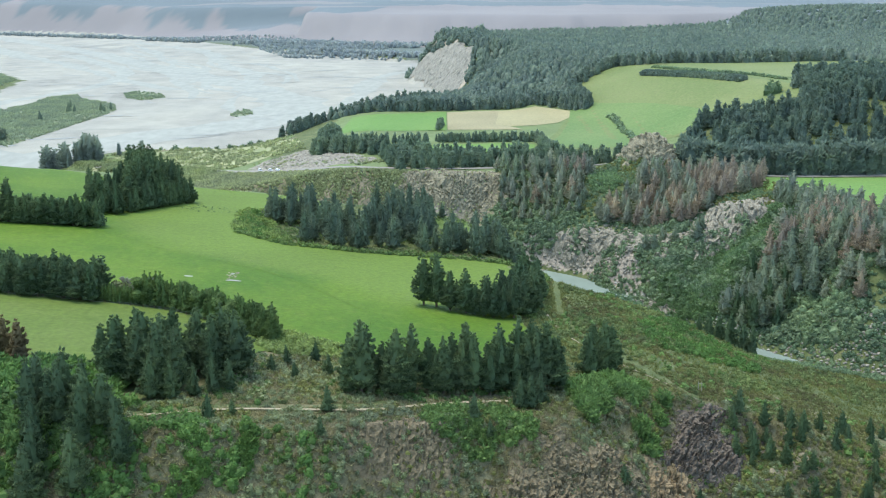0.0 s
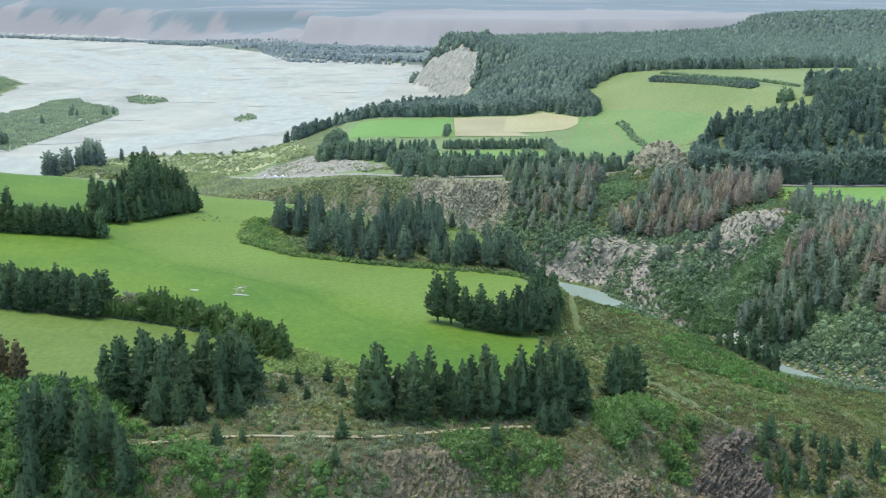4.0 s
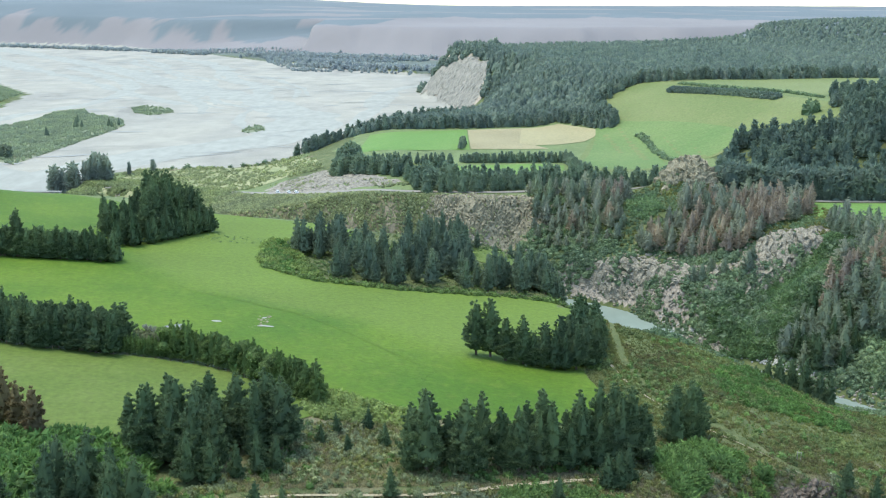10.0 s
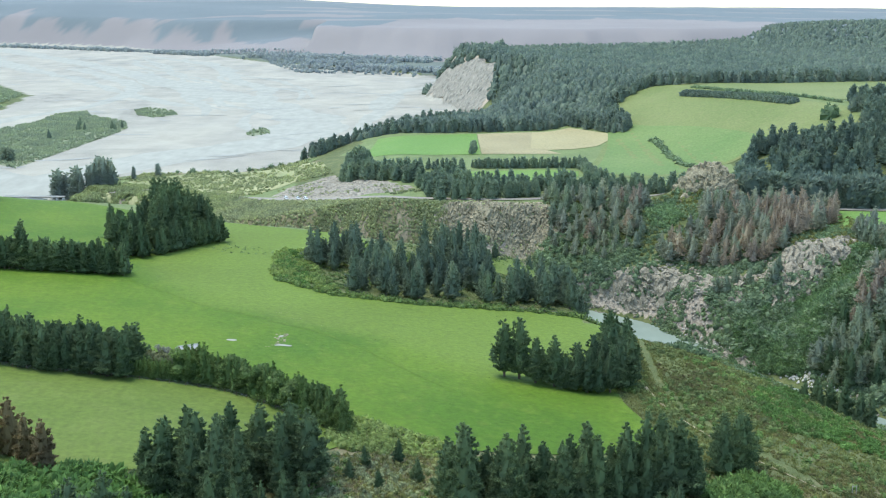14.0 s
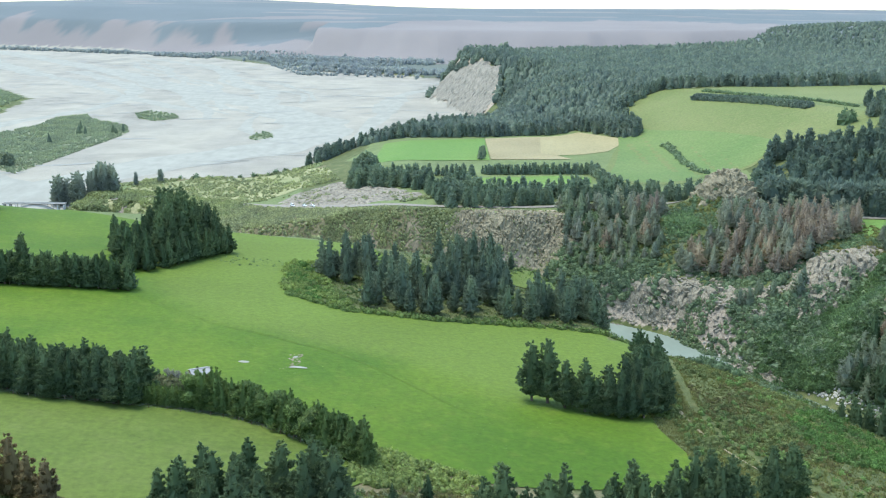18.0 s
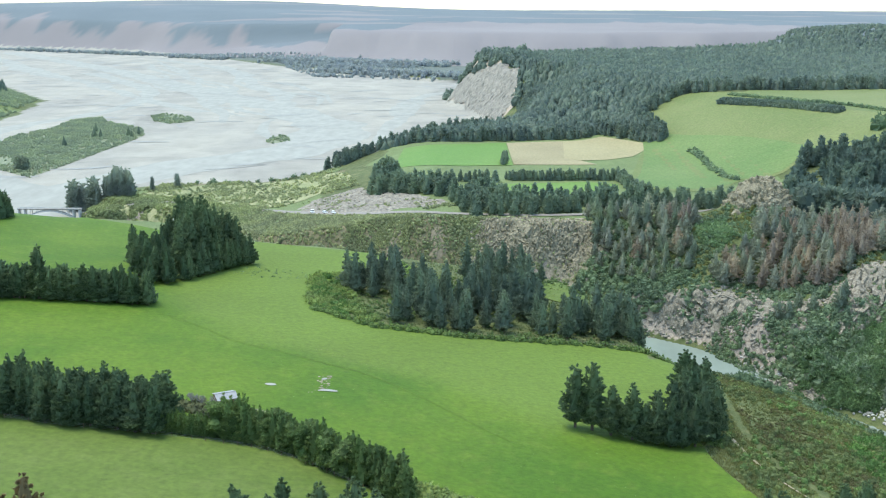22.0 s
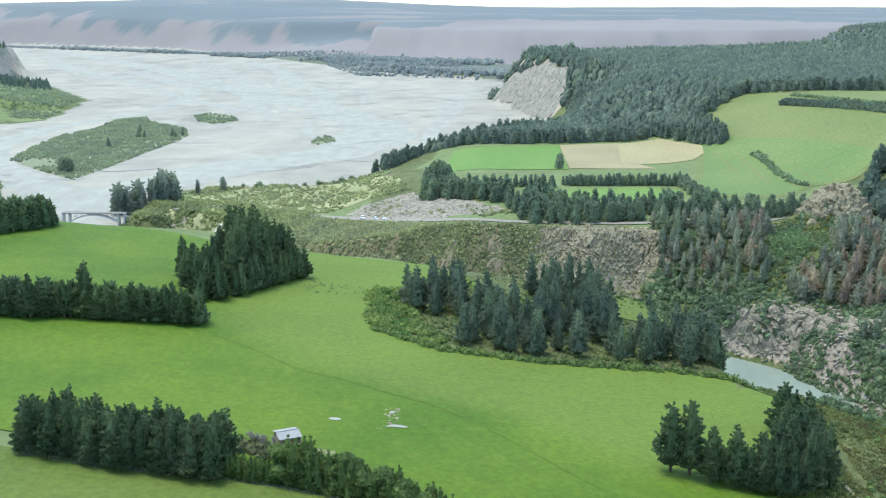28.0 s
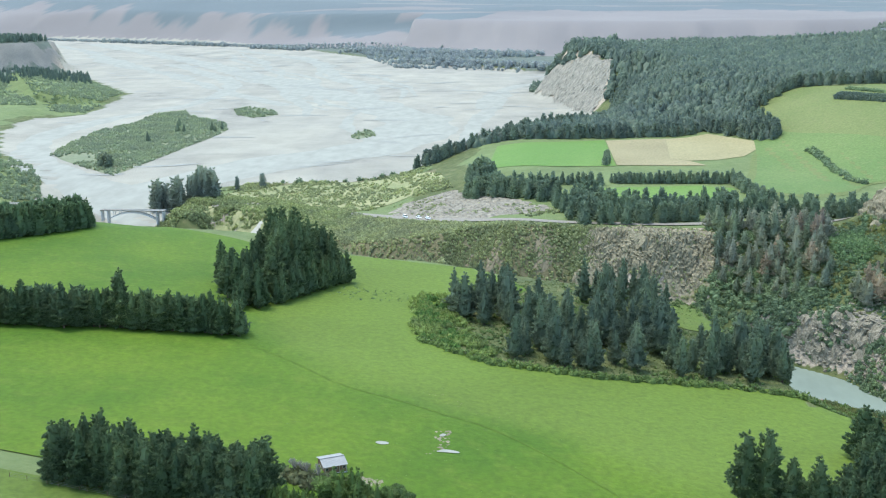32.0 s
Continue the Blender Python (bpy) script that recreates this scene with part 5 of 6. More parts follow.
heap("island_trees", "round dark tree on the river island", "trees", ROUND_PINES, [(-472, 1130), (-467, 1128)], 0.9, 1.2, ISLE_TREES, 457, -0.1)
heap("island_trees", "few dark trees on the river island", "trees", TINY_PINES, [(-440, 1390), (-446, 1398), (-478, 1390), (-490, 1300), (-500, 1440), (-440, 1420), (-484, 1385)], 0.6, 1.0, ISLE_TREES, 424, -0.1)
heap("left_bank_scrub", "green scrub on the left river bank", "scrub", SHRUBS, spots([(-480, 940), (-470, 990), (-505, 1062), (-535, 1115), (-620, 1200), (-700, 1200), (-640, 1000)], 1500, 425, 60, -0.5), 1.6, 3.6, ISLE_SCRUB, 425)
heap("left_bank_scrub", "green scrub on the wooded left spit", "scrub", SHRUBS, spots([(-690, 1600), (-735, 1860), (-870, 2070), (-1000, 2200), (-1100, 2000), (-900, 1650)], 3200, 426, 90, -0.5), 1.6, 3.6, ISLE_SCRUB, 426)
BEACH = [(-320, 898), (-290, 893), (-256, 884)]
SHORE_RING = [(-350, 932), (-338, 892), (-300, 884), (-272, 868), (-240, 820), (-205, 790), (-190, 893), (-255, 940), (-320, 965)]
heap("shore_scrub", "leafy yellow-green broom on the river bank", "scrub", SHRUBS, spots(SHORE_RING, 2400, 428, 30, -0.3, keep=lambda x, y: ((signed(x, y, BRAIDS) > 9) | (np.hypot((x + 318) / 17, (y - 915) / 15) < 1.5)) & (line_distance(x, y, BEACH) > 4.5)), 1.0, 2.6, SHORE_SCRUB, 428)
heap("shore_scrub", "pale dry broom on the river bank", "scrub", SHRUBS, spots(SHORE_RING, 1700, 429, keep=lambda x, y: ((signed(x, y, BRAIDS) > 7) | (np.hypot((x + 318) / 17, (y - 915) / 15) < 1.5)) & (line_distance(x, y, BEACH) > 4.5)), 0.8, 2.2, PALE_SCRUB, 429)
heap("slope_edge_bush", "dull green bushes along the lower edge of the river slope", "scrub", SHRUBS, row([(84, 588), (108, 545), (126, 508), (142, 482), (168, 455), (200, 424), (222, 392)], 1.1, 2.2, 4, 3), 0.7, 1.9, BUSH_DULL, 430)
heap("slope_edge_bush", "bushes hanging over the river on the far bank", "scrub", SHRUBS, row([(118, 584), (142, 552), (160, 512), (182, 486), (222, 452), (258, 400)], 1.2, 2.2, 4, 3), 0.9, 2.3, BUSH_DULL, 431)
heap("slope_edge_bush", "bright green bushes on the lower river slope", "scrub", BUSHES, spots([(75, 397), (89, 412), (102, 407), (110, 388), (155, 450), (111, 359), (92, 356), (73, 360)], 380, 454, 12, -0.1, keep=off_track), 0.7, 1.9, BUSH_BRIGHT, 454)
heap("slope_edge_bush", "leafy green bushes above the river brink", "scrub", BUSHES, spots([(86, 418), (123, 557), (101, 408), (121, 406), (104, 368), (87, 357), (78, 363)], 260, 455, 12, -0.1, keep=off_track), 0.7, 1.9, BUSH, 455)
heap("slope_edge_bush", "dull scrub on the stony far bank of the lower river", "scrub", SHRUBS, spots([(150, 512), (166, 522), (206, 482), (242, 442), (228, 424), (190, 458)], 520, 456), 0.8, 2.2, BUSH_DULL, 456)
heap("slope_edge_bush", "dull bushes over the rocks of the river bend", "scrub", SHRUBS, spots([(88, 634), (100, 632), (114, 616), (126, 592), (122, 566), (108, 576), (98, 604), (90, 622)], 420, 458, 9, -0.3), 1.0, 2.4, BUSH_DULL, 458)
heap("verge_grass", "rank grass on the brink between paddock and slope", "grass", GRASS, spots([(27, 378), (36, 420), (42, 472), (50, 480), (50, 430), (44, 355), (52, 316), (34, 322), (32, 352)], 2600, 433, keep=off_track), 0.6, 1.4, HEATH, 433)
heap("slope_edge_bush", "bush on the flat beside the lower river", "scrub", SHRUBS, spots([(140, 540), (158, 545), (182, 520), (196, 490), (180, 488), (160, 500), (146, 520)], 420, 451), 1.0, 2.6, BUSH_DULL, 451)
heap("slope_edge_bush", "dull green bushes above the lower river", "scrub", SHRUBS, spots([(112, 520), (128, 500), (150, 470), (178, 440), (160, 440), (130, 470), (112, 500)], 300, 450, 16, -0.2), 0.8, 2.0, BUSH_DULL, 450)
heap("slope_edge_bush", "taller bushes on the brink above the river bend", "scrub", SHRUBS, row([(90, 574), (104, 546)], 1.2, 1.5, 3, 2), 2.0, 4.0, BUSH_DULL, 434)
heap("front_scrub", "grey-green scrub scattered over the dry brow", "scrub", SHRUBS, spots([(-58, 262), (-20, 268), (10, 286), (-28, 310), (-56, 298)], 420, 436, keep=off_track), 0.5, 1.4, GORSE, 436)
# ---- water ----
def ribbon(name, line, widths, mat, label, level=None, lift=0.3, category="water", step=6.0, wander=0.0, seed=0):
    """A band along a smooth line, on the ground or at a given level."""
    pts = np.asarray(line, float)
    for _ in range(3):
        pts = np.concatenate([[pts[0]], np.stack([pts[:-1] * 0.75 + pts[1:] * 0.25, pts[:-1] * 0.25 + pts[1:] * 0.75], 1).reshape(-1, 2), [pts[-1]]])
    run = np.r_[0, np.cumsum(np.hypot(*np.diff(pts, axis=0).T))]
    s = np.linspace(0, run[-1], max(3, int(run[-1] / step)))
    x, y = np.interp(s, run, pts[:, 0]), np.interp(s, run, pts[:, 1])
    tx, ty = np.gradient(x), np.gradient(y)
    ln = np.hypot(tx, ty)
    nx_, ny_ = -ty / ln, tx / ln
    w = np.interp(s / run[-1], np.linspace(0, 1, len(widths)), widths) * (1 + wander * fbm(s, s * 0 + seed, 60, seed, 3))
    off = wander * 18 * fbm(s, s * 0 + 7 + seed, 140, seed + 3, 3)
    cols = 5
    px = np.stack([x + nx_ * (off + w * k) for k in np.linspace(-1, 1, cols)], 1)
    py = np.stack([y + ny_ * (off + w * k) for k in np.linspace(-1, 1, cols)], 1)
    pz = level(py) if level else ground_z(px, py) + lift
    idx = np.arange(px.size).reshape(px.shape)
    q = np.stack([idx[:-1, 1:], idx[:-1, :-1], idx[1:, :-1], idx[1:, 1:]], -1).reshape(-1, 4)
    me = mesh_from(name, np.stack([px, py, pz], -1).reshape(-1, 3), q, mat, smooth=True)
    return tagged(new(name, me), label, category, kind="structure")


ribbon("river_water", RIVER[1:], [24, 24, 22, 16, 11, 10, 10, 12, 11, 8, 7, 7, 7, 7, 8, 9, 10, 12], WATER, "pale turquoise river running through the gorge", level=lambda y: river_level(y) + 0.3)
ribbon("river_water", [(-345, 905), (-395, 940), (-400, 1030), (-350, 1090), (-300, 1180), (-225, 1260), (-195, 1400), (-230, 1600), (-400, 1900), (-700, 2400), (-1000, 2900), (-1500, 3600)],
       [24, 40, 45, 40, 36, 34, 30, 30, 32, 35, 40], PALE_WATER, "milky main channel of the braided river", lift=0.14, wander=0.25, seed=3)
ribbon("river_water", [(-420, 1010), (-480, 1075), (-560, 1150), (-640, 1350), (-620, 1550), (-560, 1750), (-600, 2100), (-900, 2600)], [25, 18, 14, 12, 16, 18, 20], PALE_WATER, "milky side channel round the island", lift=0.14, wander=0.35, seed=4)
ribbon("river_water", [(-130, 1330), (-140, 1500), (-120, 1700), (-130, 1900), (-60, 2100), (120, 2150)], [16, 14, 20, 14, 12], PALE_WATER, "milky channel under the bluff", lift=0.14, wander=0.4, seed=5)
ribbon("river_water", [(-230, 1500), (-330, 1750), (-330, 2000), (-480, 2300), (-560, 2700), (-900, 3200)], [14, 22, 12, 22, 18], PALE_WATER, "milky braid of the river", lift=0.14, wander=0.5, seed=6)
ribbon("river_water", [(-420, 1700), (-640, 2000), (-760, 2250), (-1100, 2700), (-1350, 3200), (-1800, 3750)], [12, 18, 26, 16, 30], PALE_WATER, "milky braid of the river", lift=0.14, wander=0.5, seed=7)
braid_rng = random.Random(21)
for k in range(11):
    x0, y0 = braid_rng.uniform(-420, -150), braid_rng.uniform(1250, 1900)
    run, line = braid_rng.uniform(500, 1300), []
    for s in range(7):
        u = s / 6
        line.append((x0 - run * 0.42 * u + braid_rng.uniform(-45, 45), y0 + run * u + braid_rng.uniform(-20, 20)))
    line = [p for p in line if float(signed(np.array(p[0]), np.array(p[1]), BRAIDS)) < -25]
    if len(line) > 2:
        ribbon("river_water", line, [3, 9, 6, 11, 3], PALE_WATER, "thin milky braid of the river", lift=0.16, wander=0.5, seed=30 + k)
# ---- rock faces ----
def rock_face(name, ring, mat, label, amp, fine=0.9, seed=0, block=1.0, lie=0.25):
    """Broken rock over the ground inside a ring: steep ribs and blocks of uneven height."""
    lo, hi = np.min(ring, 0) - 7, np.max(ring, 0) + 7
    xs, ys = np.arange(lo[0], hi[0], fine), np.arange(lo[1], hi[1], fine)
    x, y = np.meshgrid(xs, ys)
    rng = np.random.default_rng(seed)
    x, y = x + rng.uniform(-0.25, 0.25, x.shape) * fine, y + rng.uniform(-0.25, 0.25, y.shape) * fine
    d = signed(x, y, ring) + 5 * fbm(x, y, 9, seed + 1, 3)
    edge = np.clip(-d / 5, 0, 1)
    z0 = ground_z(x, y)
    sy, sx = np.gradient(z0, fine)
    steep = np.sqrt(1 + sx * sx + sy * sy)
    up = y * 0.6 + z0 * 0.9
    slant = x + lie * up
    warp = 1.6 * fbm(x, up, 8, seed + 3, 3)
    ridged = 1 - np.abs(fbm((slant + warp) / 1.0, up / 3.2, 5.5 * block + 2, seed + 2, 5))
    u, w = (slant + warp) / (2.0 * block), (up + 1.4 * warp) / (4.2 * block)
    best, steps, facet = np.full(x.shape, 9e9), np.zeros(x.shape), np.zeros(x.shape)
    for i in (-1, 0, 1):
        for j in (-1, 0, 1):
            ci, cj = np.floor(u) + i, np.floor(w) + j
            du, dw = u - ci - lattice(ci, cj, seed + 5), w - cj - lattice(ci, cj, seed + 6)
            near = du * du + dw * dw < best
            best = np.where(near, du * du + dw * dw, best)
            steps = np.where(near, lattice(ci, cj, seed + 7), steps)
            facet = np.where(near, du * (2 * lattice(ci, cj, seed + 8) - 1) + dw * (2 * lattice(ci, cj, seed + 9) - 1), facet)
    push = edge * amp * (0.35 * ridged + 0.5 * steps + 0.8 * facet + 0.12 * fbm(x, up, 2.2, seed + 9, 2)) + 0.35 * edge
    x, y, z = x - push * sx / steep, y - push * sy / steep, z0 + push / steep - 0.6 * (d > 0)
    idx = np.arange(x.size).reshape(x.shape)
    q = np.stack([idx[:-1, :-1], idx[:-1, 1:], idx[1:, 1:], idx[1:, :-1]], -1).reshape(-1, 4)
    q = q[(d.ravel()[q] < 0.4).all(1)]
    used, inv = np.unique(q, return_inverse=True)
    v = np.stack([x, y, z], -1).reshape(-1, 3)[used]
    return tagged(new(name, mesh_from(name, v, inv.reshape(q.shape), mat)), label, "rock", kind="structure")


rock_face("rock_face", [(69, 655), (77, 658), (84, 657), (102, 645), (116, 626), (140, 612), (139, 594), (122, 595), (107, 620), (90, 636)], PALE_ROCK, "pale fractured rock cliff above the river bend", 2.6, 0.5, 1, 1.3, 0.3)
rock_face("rock_face", [(137, 588), (141, 612), (158, 622), (176, 627), (198, 642), (203, 628), (188, 604), (163, 587)], PALE_ROCK, "pale broken rocks along the spur above the gully", 2.2, 0.5, 2, 1.0, -0.2)
rock_face("rock_face", [(104, 584), (120, 580), (130, 560), (120, 548), (108, 566)], PALE_ROCK, "small rock bluff at the water's edge", 2.6, 0.5, 3, 0.8)
rock_face("rock_face", [(52, 674), (78, 660), (84, 652), (76, 650), (58, 662)], PALE_ROCK, "grey boulder bank beside the river", 1.6, 0.8, 4)
rock_face("rock_face", [(120, 744), (140, 757), (164, 748), (164, 724), (142, 712), (122, 722)], BROWN_ROCK, "rounded rocky knoll on the gorge rim", 3.0, 0.6, 5, 0.8)
rock_face("rock_face", [(-26, 735), (-10, 738), (6, 738), (46, 730), (44, 700), (10, 702), (-22, 708), (-40, 716), (-30, 724)], BROWN_ROCK, "brown broken rock wall below the road", 1.7, 0.4, 6, 0.62, 0.1)
rock_face("rock_face", [(70, 293), (77, 297), (84, 293), (90, 288), (84, 276), (72, 274), (64, 280), (66, 287)], DARK_ROCK, "dark reddish crag on the steep front slope", 2.4, 0.36, 7, 0.35, -0.55)
rock_face("rock_face", [(64, 284), (72, 276), (76, 268), (70, 258), (58, 254), (52, 262), (56, 272)], OCHRE_ROCK, "ochre broken cliff under the crag", 2.2, 0.35, 8, 0.4, 0.1)
rock_face("rock_face", [(24, 265), (40, 271), (54, 276), (60, 266), (54, 246), (38, 232), (14, 232), (12, 248)], DRY_ROCK, "dry brown rock ribs on the steep front slope", 1.8, 0.36, 9, 0.35, 0.1)
rock_face("rock_face", [(-24, 256), (-6, 262), (4, 254), (0, 240), (-22, 238), (-28, 246)], DRY_ROCK, "low dry rock ribs under the brow track", 0.9, 0.36, 16, 0.4, 0.1)
rock_face("bare_slip", [(92, 289), (100, 292), (107, 290), (105, 281), (92, 280)], CLAY, "bare tan clay patch among wilding pines", 0.6, 0.8, 14)
rock_face("bare_slip", [(-158, 862), (-153, 897), (-135, 902), (-116, 895), (-90, 859), (-59, 803), (-43, 790), (-60, 778), (-91, 774), (-126, 806)], SHINGLE, "bare grey shingle cutting above the road", 0.9, 0.6, 10, 0.7, 0.9)
rock_face("bare_slip", [(-97, 746), (-91, 747), (-86, 732), (-98, 730), (-103, 736)], CLAY, "bare pale clay slip", 0.5, 0.6, 11, 0.5)
rock_face("bare_slip", [(-78, 745), (-73, 746), (-76, 728), (-88, 726), (-84, 736)], CLAY, "bare pale clay slip", 0.5, 0.6, 12, 0.5)
rock_face("bare_slip", [(-56, 736), (-46, 738), (-48, 724), (-60, 722)], CLAY, "bare pale clay slip", 0.5, 0.6, 15, 0.5)
rock_face("river_cliff", [(-60, 1868), (-26, 1725), (2, 1608), (14, 1566), (30, 1572), (46, 1625), (50, 1690), (28, 1750), (-6, 1812), (-40, 1884)], CHALK, "tall pale eroded cliff over the braided river", 2.2, 2.0, 13, 1.0, -0.6)

# ---- roads and tracks ----
ribbon("road", [(-337, 910), (-290, 930), (-240, 925), (-212, 908), (-184, 888), (-150, 845), (-135, 822), (-110, 790), (-84, 764), (-41, 748), (28, 746), (90, 762), (118, 757), (150, 762), (176, 738), (190, 722), (216, 717), (255, 716), (340, 722)],
       [3.2, 3.2], ROAD, "pale narrow road along the far bank", lift=0.5, category="road", step=4)
ribbon("track", SLOPE_TRACK, [0.8, 0.75, 0.6, 0.2, 0.12], EARTH, "worn foot track down the river slope", lift=0.3, category="track", step=3, wander=0.3)
ribbon("track", BROW_TRACK, [0.85, 0.75], EARTH, "pale earth track along the slope brow", lift=0.6, category="track", step=2, wander=0.3)
ribbon("track", [(-156, 476), (-132, 459), (-112, 442), (-96, 439), (-82, 432), (-66, 425), (-52, 412), (-40, 398), (-20, 370)], [0.22, 0.12], MUD, "faint stock track across the paddock", lift=0.34, category="track", step=4, wander=0.4)
for name, ring in (("puddle", [(-84, 394.5), (-82.5, 397), (-80, 397.3), (-77.5, 396.6), (-78, 395.4), (-81.5, 395.2)]), ("puddle", [(-84.2, 406), (-83.2, 408.5), (-82, 408), (-82.6, 406)]),
                   ("puddle", [(-100, 396), (-98.8, 397.6), (-96.4, 397.4), (-96, 396), (-98, 395)])):
    drape(name, ring, PALE_WATER, "shallow pale puddle in the grass", 2, 0.42, "puddle", 2)


# ---- bridges ----
def block(bm, size, at, turn=0.0, bevel=0.0):
    r = bmesh.ops.create_cube(bm, size=1, matrix=Matrix.Translation(at) @ Matrix.Rotation(turn, 4, "Z") @ Matrix.Diagonal((*size, 1)))
    if bevel:
        bmesh.ops.bevel(bm, geom=list({e for v in r["verts"] for e in v.link_edges}), offset=bevel, segments=1, affect="EDGES")
    return bm


def bridge(a, b, deck, span, rise, label):
    """A concrete bridge with an open arch: deck, parapets, arch ribs, columns and piers."""
    a, b = Vector(a), Vector(b)
    mid, turn, length = (a + b) / 2, math.atan2((b - a).y, (b - a).x), (b - a).length
    thing = tagged(new("bridge"), label, "bridge")
    thing.matrix_world = Matrix.Translation((mid.x, mid.y, deck)) @ Matrix.Rotation(turn, 4, "Z")
    part("deck", block(bmesh.new(), (length, 4.4, 0.5), (0, 0, -0.25), 0, 0.08), ROAD, thing)
    for s in (-1, 1):
        part("parapet", block(bmesh.new(), (length, 0.3, 0.45), (0, 2.3 * s, 0.22), 0, 0.05), CONCRETE, thing)
        bm, n = bmesh.new(), 18
        rings = []
        for k in range(n + 1):
            u = -1 + 2 * k / n
            z = -1.0 - rise * u * u
            rings.append([bm.verts.new((u * span / 2, 1.7 * s + dy, z + dz)) for dy, dz in ((-0.45, -1.0), (0.45, -1.0), (0.45, 0), (-0.45, 0))])
        for p, q in zip(rings, rings[1:]):
            for k in range(4):
                bm.faces.new((p[k], p[(k + 1) % 4], q[(k + 1) % 4], q[k]))
        bm.faces.new(rings[0][::-1])
        bm.faces.new(rings[-1])
        part("arch_rib", bm, CONCRETE, thing)
        for u in (-0.8, -0.55, 0.55, 0.8):
            h = rise * u * u + 0.1
            part("column", block(bmesh.new(), (0.3, 0.4, h + 0.2), (u * span / 2, 1.7 * s, -0.9 - h / 2)), CONCRETE, thing)
    for x in (-span / 2 - 1.2, span / 2 + 1.2):
        part("pier", block(bmesh.new(), (1.1, 4.2, 14), (x, 0, -7.6), 0, 0.15), CONCRETE, thing)
    for x in (-length / 2 + 1, length / 2 - 1):
        part("abutment", block(bmesh.new(), (1.1, 4.4, 8), (x, 0, -4.6), 0, 0.15), CONCRETE, thing)
    return thing


bridge((-386, 911), (-336, 910), -53.5, 36, 5.0, "white concrete arch bridge over the river narrows")
bridge((-470, 931), (-420, 917), -53.0, 24, 3.4, "second pale arch bridge to the far bank")


# ---- vehicles on the road ----
def car(x, y, turn, label, tall):
    thing = tagged(new("car"), label, "car", "vehicles on the road")
    thing.matrix_world = Matrix.Translation((x, y, gz(x, y) + 0.55)) @ Matrix.Rotation(turn, 4, "Z")
    part("body", block(bmesh.new(), (4.5, 1.85, 0.75), (0, 0, 0.72), 0, 0.16), WHITE_PAINT, thing)
    part("cabin", block(bmesh.new(), (2.6, 1.65, tall), (-0.3, 0, 1.05 + tall / 2), 0, 0.2), WHITE_PAINT, thing)
    for s in (-1, 1):
        part("side_window", block(bmesh.new(), (2.0, 0.04, tall * 0.55), (-0.3, 0.83 * s, 1.12 + tall / 2)), DARK_GLASS, thing)
        for u in (-1.4, 1.4):
            bm = bmesh.new()
            bmesh.ops.create_cone(bm, cap_ends=True, segments=14, radius1=0.34, radius2=0.34, depth=0.24, matrix=Matrix.Translation((u, 0.85 * s, 0.34)) @ Matrix.Rotation(math.pi / 2, 4, "X"))
            part("wheel", bm, RUBBER, thing)
    part("windscreen", block(bmesh.new(), (0.04, 1.4, tall * 0.6), (1.02, 0, 1.1 + tall / 2)), DARK_GLASS, thing)
    return thing


car(-145, 837, -0.95, "white van parked on the road", 1.1)
car(-134, 821, -0.95, "white car on the road", 0.65)
car(-127, 811, -0.9, "white car on the road", 0.65)


